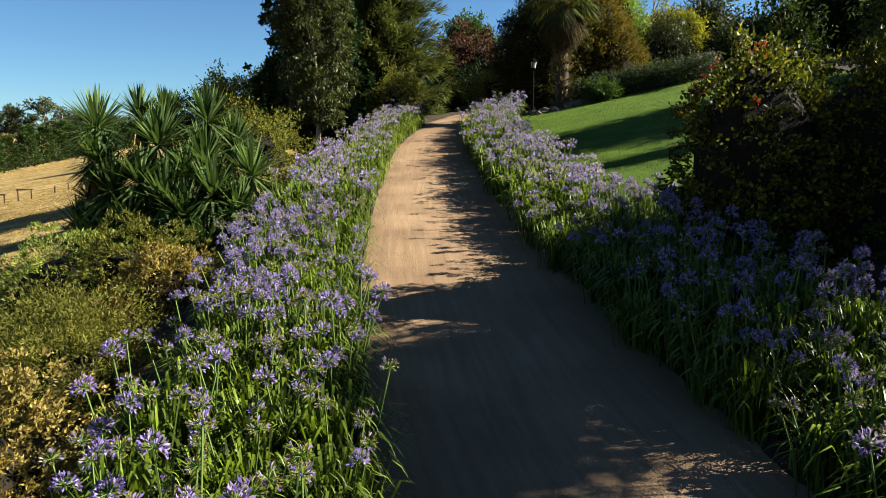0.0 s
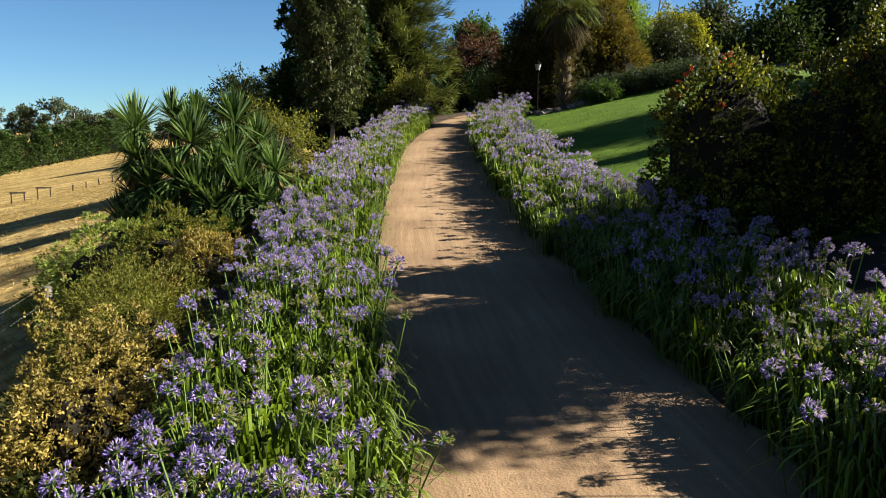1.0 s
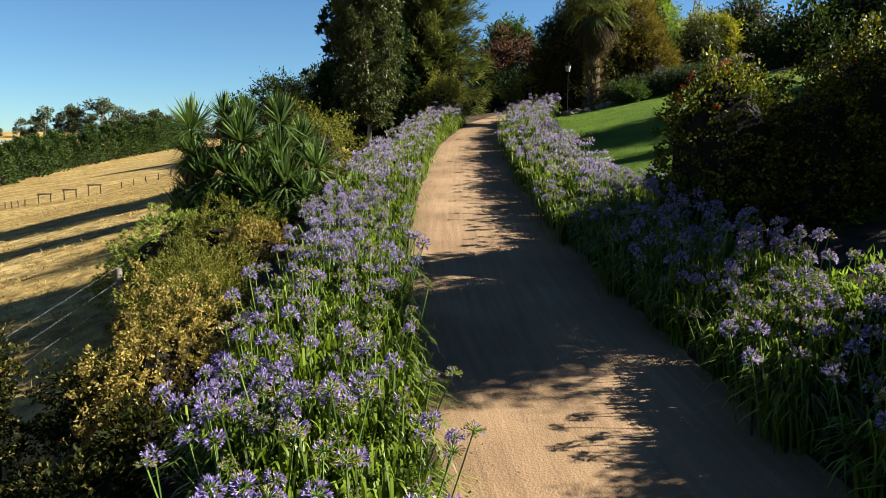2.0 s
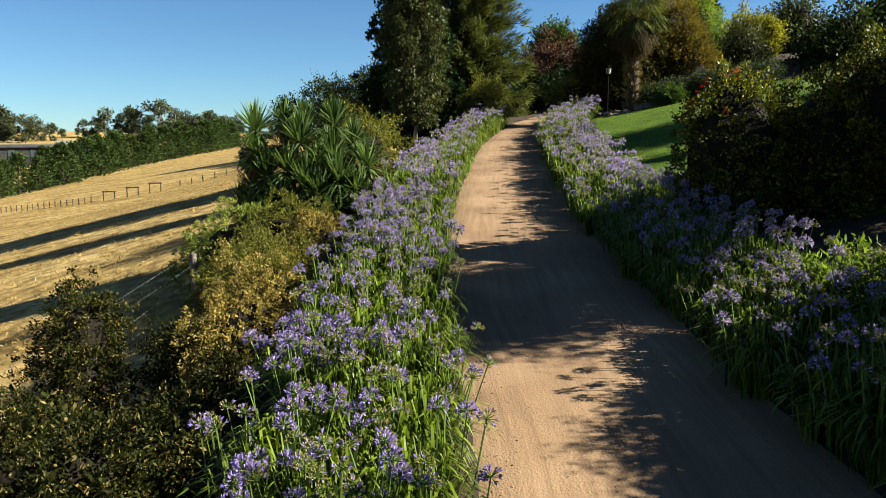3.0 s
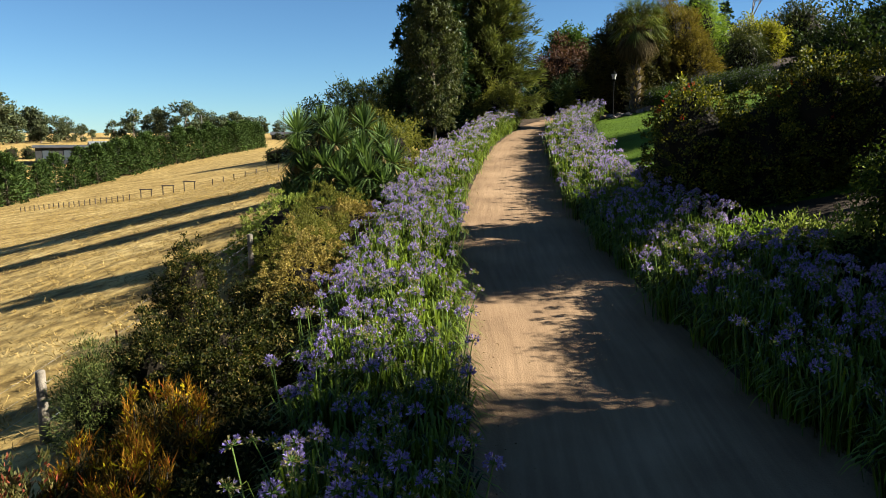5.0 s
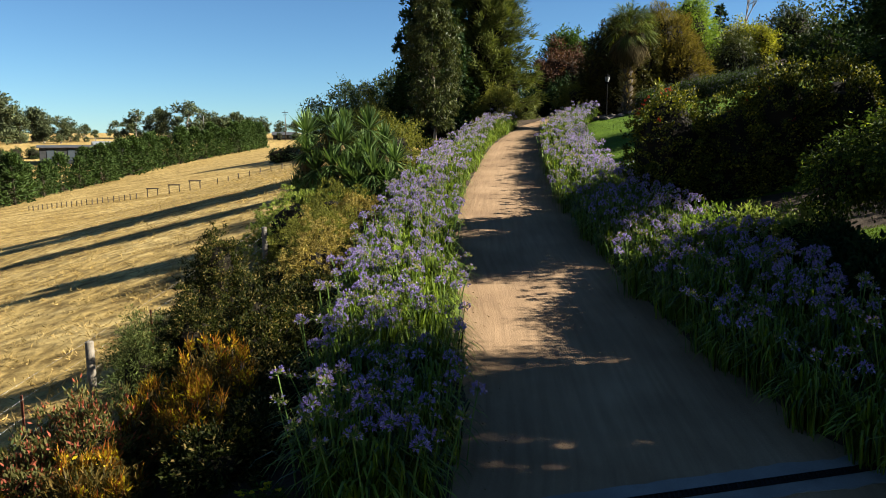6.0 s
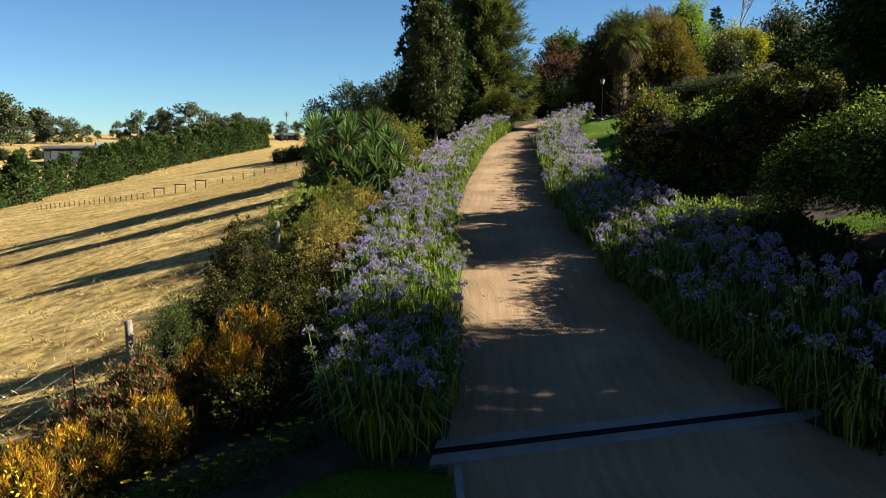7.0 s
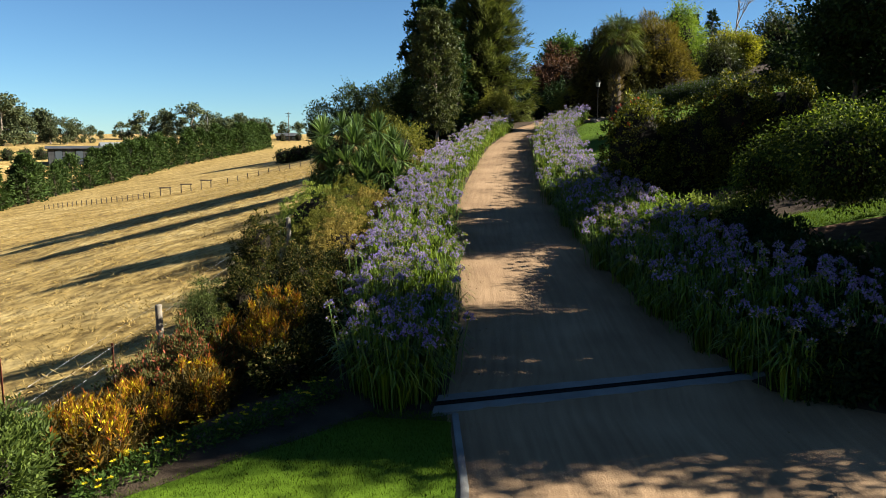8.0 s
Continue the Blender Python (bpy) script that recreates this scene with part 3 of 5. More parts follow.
def level(x, y, *blobs):
    """Blobs given with heights above the datum, made relative to the foot."""
    z = land(x, y)
    return [(a, b, c - z, *q) for a, b, c, *q in blobs]


# mounds along the bank, beside the flower bed
CUSHION = dict(shell=0.84, lump=0.2, core=0.62, outward=1.2)
shrub("shrub", -6.0, 11.7, level(-6.0, 11.7, (0, 0, 0.35, 1.3, 1.2, 1.05), (-0.5, 0.2, -0.1, 1.3, 1.2, 0.85)), L_FRESH, "rounded fresh green shrub on the bank", 2400, 8, 0.075, 0.022, 0.028, 101, **CUSHION)
shrub("shrub", -4.75, 11.4, level(-4.75, 11.4, (0, 0, 0.55, 1.1, 1.1, 1.05), (0.3, -0.5, 0.1, 1.0, 0.9, 0.95)), L_OLIVE, "yellow-green mounded shrub beside agapanthus", 2400, 8, 0.075, 0.022, 0.028, 102, **CUSHION)
shrub("shrub", -3.85, 10.2, level(-3.85, 10.2, (0, 0, 0.6, 0.75, 0.8, 0.75)), L_GOLD, "golden-leaved rounded shrub beside agapanthus", 1700, 8, 0.06, 0.024, 0.028, 103, **CUSHION)
shrub("shrub", -5.0, 9.3, level(-5.0, 9.3, (0, 0, -0.05, 0.95, 0.95, 0.85)), L_OLIVE, "olive-green mounded shrub low on the bank", 1500, 8, 0.07, 0.022, 0.03, 111, **CUSHION)
shrub("shrub", -4.0, 8.8, level(-4.0, 8.8, (0, 0, 0.25, 0.7, 0.6, 0.55)), L_MAROON, "small maroon-leaved shrub in the bank", 500, 9, 0.055, 0.028, 0.06, 104)
shrub("shrub", -3.8, 7.3, level(-3.8, 7.3, (0, 0, 0.3, 0.85, 0.95, 0.95)), L_OLIVE, "olive-gold feathery shrub on the bank", 2600, 11, 0.06, 0.014, 0.07, 105, shell=0.7, lump=0.35)
shrub("shrub", -3.1, 4.6, level(-3.1, 4.6, (0, 0, 0.35, 0.6, 1.1, 0.95), (0, -0.4, -0.2, 0.55, 1.0, 0.85)), L_GOLD, "tan-gold shrub with small leaf tufts", 2600, 12, 0.04, 0.021, 0.024, 106, shell=0.72, lump=0.35)
shrub("shrub", -4.7, 3.6, level(-4.7, 3.6, (0, 0, -0.1, 0.62, 0.7, 1.0), (0.05, 0, 0.6, 0.42, 0.45, 0.6)), L_BROWNTIP, "dark green shrub with tan tips by the fence", 1500, 15, 0.042, 0.022, 0.032, 107, lump=0.45)
shrub("shrub", -2.45, 0.2, level(-2.45, 0.2, (0, 0, 0.0, 0.55, 0.75, 0.85), (0.0, -0.4, -0.2, 0.5, 0.6, 0.7), (-0.1, 0.1, 0.5, 0.36, 0.4, 0.45)), L_BROWNTIP, "dense dark green shrub with pale new tips", 2000, 15, 0.042, 0.022, 0.032, 108, lump=0.45)
shrub("shrub", -4.9, 1.3, level(-4.9, 1.3, (0, 0, -0.75, 0.45, 0.45, 0.9)), L_JUNIPER, "upright grey-green feathery shrub by the fence", 700, 16, 0.07, 0.012, 0.06, 109)
shrub("shrub", -4.3, 1.9, level(-4.3, 1.9, (0, 0, -0.4, 0.6, 0.6, 0.75)), L_BROWNTIP, "bushy green shrub behind amber flower spikes", 1200, 15, 0.042, 0.022, 0.032, 110)

# beside the drive: the large flowering bush
shrub("flowering_bush", 5.0, 9.9, level(5.0, 9.9, (-0.95, -0.2, 2.55, 0.95, 1.0, 1.5), (0.6, 0.2, 2.4, 1.3, 1.2, 1.5), (1.7, 0.1, 3.0, 1.2, 1.1, 1.6), (2.9, -0.2, 2.9, 1.1, 1.0, 1.65), (0.4, 0.1, 1.7, 2.2, 1.1, 0.9), (-1.0, -0.3, 1.55, 0.95, 0.95, 1.0)), L_REDBUSH,
      "large glossy bush with yellow-green tips and red flowers", 8200, 9, 0.074, 0.044, 0.055, 120, stems=9, core=0.78, shell=0.84, lump=0.16)
for _k, (_x, _y) in enumerate(((4.15, 4.7), (4.85, 4.5), (5.45, 4.2))):
    shrub("low_shrub", _x, _y, [(0, 0, 0.45, 0.5, 0.5, 0.5)], L_LIME if _k == 0 else L_FRESH, "low shrub with upright light green tips", 330, 8, 0.10, 0.03, 0.05, 130 + _k, group="low shrubs behind agapanthus", outward=0.5, droop=-0.6)
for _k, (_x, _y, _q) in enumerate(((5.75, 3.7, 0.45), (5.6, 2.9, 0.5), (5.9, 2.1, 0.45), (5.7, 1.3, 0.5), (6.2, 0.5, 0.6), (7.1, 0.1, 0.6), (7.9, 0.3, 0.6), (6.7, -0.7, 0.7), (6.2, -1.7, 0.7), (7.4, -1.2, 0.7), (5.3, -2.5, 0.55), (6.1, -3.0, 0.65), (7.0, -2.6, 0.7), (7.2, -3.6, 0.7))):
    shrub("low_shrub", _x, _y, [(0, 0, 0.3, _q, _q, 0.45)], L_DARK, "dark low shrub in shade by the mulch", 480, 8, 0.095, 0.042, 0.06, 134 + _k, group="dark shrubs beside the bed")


# ---- trees ----
def tree(name, x, y, blobs, mat, label, clusters, per, length, width, spread, seed, trunk_r=0.15, top=None, limbs=8, reach=1.5, bark=None, group="", core=0.68, **kw):
    rng = np.random.default_rng(seed)
    z = land(x, y)
    root = thing(name, x, y, z, label, "tree", group)
    top = top or (blobs[0][0], blobs[0][1], blobs[0][2] + 0.7 * blobs[0][5])
    part("trunk", tube_limbs(rng, Shape(), (0, 0, -0.1), top, trunk_r, limbs, reach).mesh("trunk", bark or M_BARK), root)
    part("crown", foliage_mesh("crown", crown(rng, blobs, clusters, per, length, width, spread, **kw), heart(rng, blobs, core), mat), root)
    return root


def bough_tree(name, x, y, height, label, seed, trunk_r, mat, reach, n, sprays, per, length, width, rise, spread, h0=0.8, bark=None, inside=None, group="", **kw):
    """A tree of separate boughs: trunk and boughs as one part, the leaf sprays as another."""
    rng = np.random.default_rng(seed)
    root = thing(name, x, y, land(x, y), label, "tree", group)
    q, lines = boughs(rng, h0, height, reach, n, sprays, per, length, width, rise, spread, **kw)
    s = Shape()
    s.tube([(0.06 * rng.normal() * (k > 0), 0.06 * rng.normal() * (k > 0), -0.1 + k * height / 6) for k in range(7)], [trunk_r * (1.2 if k == 0 else 1 - 0.14 * k) for k in range(7)], 8)
    for a, b, c in lines:
        r = max(0.012, trunk_r * 0.3 * (1 - 0.8 * a[2] / height))
        s.tube([tuple(a), tuple(b), tuple(c)], [r, r * 0.7, r * 0.25], 5, cap=False)
    part("trunk", s.mesh("trunk", bark or M_BARK), root)
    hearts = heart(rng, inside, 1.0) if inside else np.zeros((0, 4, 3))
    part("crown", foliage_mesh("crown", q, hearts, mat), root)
    return root


def up(x, y, *blobs):
    """Blobs given with heights above the datum, made relative to the foot."""
    z = land(x, y)
    return [(a, b, c - z, *r) for a, b, c, *r in blobs]


bough_tree("gum_tree", -4.25, 25.0, 6.5, "slender gum tree with glossy hanging leaves", 201, 0.09, L_GUM, lambda f: 0.35 + 1.0 * math.sin(math.pi * min(1.0, 0.14 + 0.88 * f)) ** 0.8, 76, 20, 18, 0.16, 0.048,
           lambda f: 0.55 + 0.5 * f, 0.17, h0=0.9, bark=M_PALE_BARK, along=0.3, sag=1.0)
bough_tree("she_oak", -2.9, 35.0, 10.6, "tall dark she-oak with fine feathery foliage", 202, 0.26, L_CONIFER, lambda f: 3.0 * (1 - f) ** 0.7 + 0.3 if f > 0.1 else 2.8, 160, 26, 14, 0.5, 0.042,
           lambda f: 0.02 + 1.1 * f, 0.22, h0=0.5, along=1.0, inside=[(0, 0.4, 3.2, 1.9, 1.3, 2.8), (0, 0.4, 6.4, 1.1, 0.8, 2.4)], bend=0.12)
bough_tree("evergreen_tree", -5.5, 31.5, 9.6, "dense dark evergreen tree with tiered boughs", 203, 0.24, L_DARK, lambda f: 3.0 * (1 - f) ** 0.8 + 0.25 if f > 0.2 else 2.5, 80, 20, 24, 0.2, 0.11,
           lambda f: 0.12 + 0.35 * f, 0.24, h0=0.6, along=0.5, inside=[(0, 0.3, 3.2, 1.5, 1.1, 2.6), (0.1, 0.3, 6.0, 0.9, 0.7, 2.0)])
tree("copper_tree", 1.6, 48.5, up(1.6, 48.5, (0, 0, 7.3, 2.3, 2.2, 2.1), (-1.2, -0.6, 6.4, 1.6, 1.5, 1.7), (1.2, -1.0, 5.4, 1.9, 1.6, 2.2)), L_COPPER, "copper-leaved round tree at the end of the driveway", 2000, 12, 0.22, 0.1, 0.16, 204, 0.2, lump=0.4, core=0.76)
tree("background_tree", 2.6, 62.0, up(2.6, 62, (-0.8, 0, 11.1, 1.8, 1.7, 1.5), (0.3, 0, 9.4, 2.2, 2.0, 2.0)), L_MID, "rounded green tree behind copper foliage", 1100, 10, 0.26, 0.12, 0.2, 205, 0.2, lump=0.4, core=0.7)
tree("round_tree", 4.8, 40.0, up(4.8, 40, (0.2, 0, 7.0, 2.2, 2.0, 3.1), (0.9, -0.2, 7.4, 2.1, 1.8, 3.0), (0.2, -0.2, 5.2, 2.1, 1.9, 2.0)), L_ROUND, "dense rounded dark green tree behind a lamp post", 3600, 11, 0.24, 0.07, 0.12, 206, 0.25, core=0.82, shell=0.84, lump=0.1)
tree("ochre_tree", 7.9, 41.5, up(7.9, 41.5, (0, 0, 8.0, 2.2, 2.2, 2.9), (-0.9, -0.4, 7.2, 1.9, 1.8, 2.2), (0.9, -0.6, 6.6, 1.9, 1.8, 2.4)), L_OCHRE, "broad conifer with ochre-brown foliage", 3400, 12, 0.34, 0.05, 0.14, 207, 0.22, core=0.78, shell=0.8, lump=0.14, outward=1.1)
tree("lime_tree", 10.7, 47.0, up(10.7, 47, (0, 0, 10.0, 1.4, 1.4, 2.7), (0.5, 0, 8.2, 1.4, 1.4, 2.4), (-0.5, 0, 11.4, 0.8, 0.8, 1.2)), L_LIME, "tall bright lime-green tree in sun", 1700, 12, 0.2, 0.07, 0.2, 208, 0.18, lump=0.45, droop=0.5)
tree("weeping_tree", 13.0, 44.5, up(13, 44.5, (0, 0, 7.6, 1.5, 1.4, 2.4)), L_GUM, "grey-green weeping tree in the garden", 900, 12, 0.24, 0.05, 0.25, 209, 0.14, droop=1.2)
tree("golden_tree", 14.9, 51.0, up(14.9, 51, (0, 0, 9.7, 1.8, 1.8, 1.5), (1.2, -0.6, 9.6, 1.1, 1.2, 1.3), (-0.8, 0, 8.8, 1.4, 1.4, 1.3)), L_GOLDEN, "golden-green bushy tree in sun", 1700, 12, 0.2, 0.09, 0.16, 210, 0.2, lump=0.4, core=0.75)
for _k, (_x, _y, _h, _w, _m) in enumerate(((19.9, 46, 11.0, 2.9, L_WOOD), (24.0, 44, 13.6, 3.6, L_WOOD), (22.0, 63, 14.6, 2.3, L_GUM), (28.0, 50, 15.0, 4.2, L_WOOD), (31.0, 39, 14.0, 4.0, L_WOOD), (17.9, 40, 9.4, 2.2, L_WOOD), (24.0, 33, 12.5, 3.6, L_WOOD), (29.0, 29, 12.5, 3.8, L_WOOD))):
    tree("forest_tree", _x, _y, up(_x, _y, (0, 0, _h - 3.0, _w, _w, 3.0), (0.8, -0.5, _h - 5.4, _w * 0.9, _w * 0.9, 2.6), (-0.7 * _w, 0.2, _h - 4.2, 0.6 * _w, 0.6 * _w, 1.9)), _m, "tall dark woodland tree on the hillside", 1300, 11, 0.3, 0.13, 0.26, 220 + _k, 0.24, limbs=9, reach=3.0, group="woodland on the hillside", lump=0.45)


def bare_tree(x, y, h):
    """A leafless tree of forking twigs."""
    rng = np.random.default_rng(229)
    root = thing("bare_tree", x, y, land(x, y), "slender leafless grey tree above the garden", "tree")
    s = Shape()

    def fork(p, d, ln, r, depth):
        q = p + d * ln
        s.tube([tuple(p), tuple((p + q) / 2 + rng.normal(size=3) * 0.04 * ln), tuple(q)], [r, r * 0.85, r * 0.65], 5, cap=False)
        if depth:
            for _ in range(3):
                e = d + rng.normal(size=3) * 0.38 + np.array([0, 0, 0.15])
                fork(q, e / np.linalg.norm(e), ln * rng.uniform(0.55, 0.8), r * 0.6, depth - 1)
    fork(np.array([0.0, 0.0, -0.1]), np.array([0.0, 0.0, 1.0]), 0.42 * h, 0.12, 4)
    part("branches", s.mesh("branches", M_PALE_BARK), root)


bare_tree(20.6, 75.0, 8.0)
for _k, (_x, _y) in enumerate(((19.0, 80.0), (17.4, 82.0))):
    bough_tree("far_conifer", _x, _y, 5.6, "small dark conifer behind the golden tree", 226 + _k, 0.12, L_DARK, lambda f: 1.7 * (1 - f) + 0.15, 40, 8, 8, 0.35, 0.1, lambda f: 0.25, 0.12, h0=0.4, group="conifers behind the garden")
# The fourth lobe, out of view, is added to shade a strip of lawn.
tree("shade_tree", 16.3, 23.5, up(16.3, 23.5, (0, 0, 8.2, 3.0, 2.7, 2.4), (-1.0, -0.6, 6.5, 2.4, 2.4, 1.7), (0, 0.4, 9.4, 2.6, 2.4, 2.1), (0.2, -4.0, 8.6, 1.6, 0.8, 2.0)), L_CONIFER, "dark spreading tree above the lawn", 2000, 12, 0.17, 0.07, 0.2, 231, 0.2, limbs=10, reach=2.2)
tree("weeping_tree", 8.3, 3.7, up(8.3, 3.7, (-1.2, -0.7, 2.7, 1.2, 1.2, 0.85), (0.1, -0.9, 2.9, 1.4, 1.3, 0.8), (-2.3, 0.1, 2.3, 0.6, 0.7, 0.6), (-1.5, -1.7, 2.5, 0.9, 0.8, 0.7)), L_WEEP, "weeping tree over mulch with lime leaves painted as sunlit fringe", 3800, 12, 0.075, 0.038, 0.1, 121,
     0.11, top=(-0.2, -0.6, 2.2), limbs=8, reach=1.6, droop=0.6, lump=0.18)
# Crown lies out of view; its lobes are set by the shade they cast.
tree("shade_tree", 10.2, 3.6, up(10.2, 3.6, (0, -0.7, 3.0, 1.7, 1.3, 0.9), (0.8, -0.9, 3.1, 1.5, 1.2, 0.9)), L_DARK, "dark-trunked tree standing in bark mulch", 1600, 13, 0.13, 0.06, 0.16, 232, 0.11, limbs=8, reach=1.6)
# Added out of view; lobes are laid out to shape the lower driveway's shade.
tree("shade_tree", 11.2, -0.15, up(11.2, -0.15, (0.3, 0.9, 5.6, 2.0, 1.6, 1.3), (0.3, -1.8, 6.0, 1.9, 1.5, 1.8), (0.3, -1.55, 4.4, 2.0, 2.2, 2.0), (0, -0.9, 3.0, 1.8, 1.8, 1.3), (0.3, -2.2, 6.9, 1.9, 1.25, 1.15), (0.3, 0.25, 7.5, 1.8, 1.4, 0.8)), L_DARK, "unseen dark tree added to shade the lower driveway", 3000, 11, 0.16, 0.08, 0.16, 233, 0.12, limbs=8, reach=1.5)
# Trees added beyond the view to block sky light from the right.
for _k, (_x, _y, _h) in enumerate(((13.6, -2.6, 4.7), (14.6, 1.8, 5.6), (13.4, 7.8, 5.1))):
    tree("shade_tree", _x, _y, up(_x, _y, (0, 0, _h - 1.5, 1.7, 1.9, 1.5), (0.3, 0.2, _h - 2.4, 1.6, 1.8, 1.2)), L_DARK, "unseen leafy tree added to block sky light", 1100, 12, 0.15, 0.07, 0.16, 270 + _k, 0.12, limbs=8, reach=1.5, group="trees of the shaded garden")
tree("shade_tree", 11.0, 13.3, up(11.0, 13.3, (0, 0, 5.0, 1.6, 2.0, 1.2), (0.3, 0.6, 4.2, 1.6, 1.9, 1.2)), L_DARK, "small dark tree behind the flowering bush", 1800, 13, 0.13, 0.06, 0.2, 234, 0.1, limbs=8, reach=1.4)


def hedge(x0, x1, y, h):
    rng = np.random.default_rng(240)
    root = thing("hedge", x0, y, land(x0, y), "clipped grey-green hedge with mauve flowers on top", "hedge")
    q = []
    for k in range(int((x1 - x0) / 0.7)):
        x = x0 + 0.35 + 0.7 * k
        z = land(x, y) - land(x0, y)
        q.append(((x - x0), 0.25 * math.sin(k), z + h * 0.5, 0.75, 0.9, h * (0.55 + 0.05 * math.sin(k * 2.1))))
    s = Shape()
    for b in q[::2]:
        s.tube([(b[0], b[1], b[2] - h * 0.6), (b[0], b[1], b[2])], [0.03, 0.02], 5)
    part("branchwork", s.mesh("branchwork", M_BARK), root)
    part("foliage", mesh_quads("foliage", crown(rng, q, 2400, 10, 0.13, 0.036, 0.12, shell=0.7), [L_LAVENDER]), root)


hedge(5.8, 12.0, 32.0, 0.9)
# The last lobe is added to throw a band of shade across the drive.
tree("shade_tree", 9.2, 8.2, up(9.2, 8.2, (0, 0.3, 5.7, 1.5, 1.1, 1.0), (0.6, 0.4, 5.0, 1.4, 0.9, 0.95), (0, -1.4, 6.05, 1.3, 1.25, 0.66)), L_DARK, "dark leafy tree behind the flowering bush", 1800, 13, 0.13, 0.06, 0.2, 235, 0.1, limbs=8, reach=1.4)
shrub("shrub", 6.6, 30.9, [(0, 0, 0.4, 0.6, 0.5, 0.42)], L_MID, "small green shrub before the hedge", 400, 8, 0.1, 0.05, 0.08, 241)
shrub("shrub", -7.1, 24.5, [(0, 0, 2.0, 0.8, 0.8, 1.6)], L_OLIVE, "bright olive-green upright shrub behind yucca", 700, 9, 0.12, 0.05, 0.12, 242)
shrub("shrub", -4.9, 19.5, [(0, 0, 1.0, 1.3, 1.5, 1.1)], L_OLIVE, "yellow-brown shrub between yucca and gum tree", 900, 9, 0.1, 0.04, 0.1, 243)
shrub("shrub", -1.9, 31.6, [(0, 0, 1.0, 1.0, 1.0, 1.1)], L_OLIVE, "leafy shrub under the she-oak", 700, 9, 0.12, 0.05, 0.12, 244)
shrub("shrub", 2.6, 40.0, [(0, 0, 0.9, 1.2, 1.2, 1.0)], L_OLIVE, "olive shrub at the bend of the driveway", 500, 9, 0.14, 0.05, 0.14, 245)
shrub("dark_thicket", -0.5, 42.5, [(0, 0, 1.3, 2.0, 1.6, 1.7), (2.6, 0.8, 1.4, 2.0, 1.5, 1.8)], L_DARK, "dark thicket closing the driveway's bend", 1400, 10, 0.16, 0.07, 0.2, 246)


# ---- palm, lamp post and rocks ----
def palm(x, y):
    rng = np.random.default_rng(250)
    z = land(x, y)
    root = thing("palm_tree", x, y, z, "palm with shaggy trunk and dead frond skirt", "tree")
    s = Shape()
    hs = np.linspace(0, 4.35, 22)
    s.tube([(0.04 * math.sin(h * 1.3), 0, h - 0.05) for h in hs], [0.27 - 0.02 * h + (0.04 if i % 2 else 0) for i, h in enumerate(hs)], 12)
    part("trunk", s.mesh("trunk", M_BARK), root)
    stub = []
    for k in range(620):
        h, w = rng.uniform(0.1, 4.3), rng.random() * 6.283
        o = np.array([math.cos(w), math.sin(w), 0])
        p = o * (0.26 - 0.02 * h) + np.array([0, 0, h])
        stub.append((p, o * 0.8 + np.array([0, 0, 0.5])))
    tagged(part("bark_scale", mesh_quads("bark_scale", leaves(rng, np.array([a for a, _ in stub]), np.array([b for _, b in stub]), 0.3, 0.1), [L_DEAD]), root), kind="stuff")
    for name, n, mat, lo, hi in (("dead_frond_skirt", 170, L_SKIRT, -1.54, -0.75), ("frond_crown", 84, L_PALM, -0.6, 1.35)):
        quads = []
        for k in range(n):
            w, e = rng.random() * 6.283, rng.uniform(lo, hi)
            d = np.array([math.cos(w) * math.cos(e), math.sin(w) * math.cos(e), math.sin(e)])
            c = np.array([0, 0, 4.45]) + d * 0.2
            hub = c + d * rng.uniform(0.55, 0.95)
            side = unit(np.cross(d, [0, 0, 1.0])[None])[0]
            quads.append((c - side * 0.015, c + side * 0.015, hub + side * 0.012, hub - side * 0.012))
            for j in range(15):
                a = (j - 7) * 0.2
                f = math.cos(a) * d + math.sin(a) * side - np.array([0, 0, rng.uniform(0.15, 0.6)])
                tip = hub + f * rng.uniform(0.55, 0.8)
                g = np.cross(f, [0, 0, 1.0])
                g = g / max(np.linalg.norm(g), 1e-3) * 0.022
                m = hub + f * 0.35
                quads.append((hub, m + g, tip - np.array([0, 0, 0.1]), m - g))
        tagged(part(name, mesh_quads(name, np.array(quads), [mat]), root), kind="stuff")


palm(4.95, 31.6)


def lamp_post(x, y):
    z = land(x, y)
    root = thing("lamp_post", x, y, z, "black garden lamp post with frosted lantern", "lamp")
    s = Shape().tube([(0, 0, -0.1), (0, 0, 0.1), (0, 0, 0.12), (0, 0, 1.85)], [0.09, 0.09, 0.04, 0.032], 10)
    part("post", s.mesh("post", M_BLACK), root)
    s = Shape().tube([(0, 0, 1.85), (0, 0, 1.92), (0, 0, 1.94)], [0.04, 0.11, 0.11], 8)
    part("bracket", s.mesh("bracket", M_BLACK), root)
    s = Shape().tube([(0, 0, 1.94), (0, 0, 2.22)], [0.09, 0.145], 6)
    part("lantern_glass", s.mesh("lantern_glass", M_LANTERN, False), root)
    s = Shape()
    for k in range(6):
        w = k * math.pi / 3
        s.tube([(0.095 * math.cos(w), 0.095 * math.sin(w), 1.94), (0.15 * math.cos(w), 0.15 * math.sin(w), 2.22)], [0.01, 0.01], 4)
    part("cage", s.mesh("cage", M_BLACK), root)
    s = Shape().tube([(0, 0, 2.22), (0, 0, 2.24), (0, 0, 2.34), (0, 0, 2.36), (0, 0, 2.42)], [0.175, 0.17, 0.05, 0.02, 0.012], 8)
    part("cap", s.mesh("cap", M_BLACK), root)


lamp_post(4.08, 34.1)


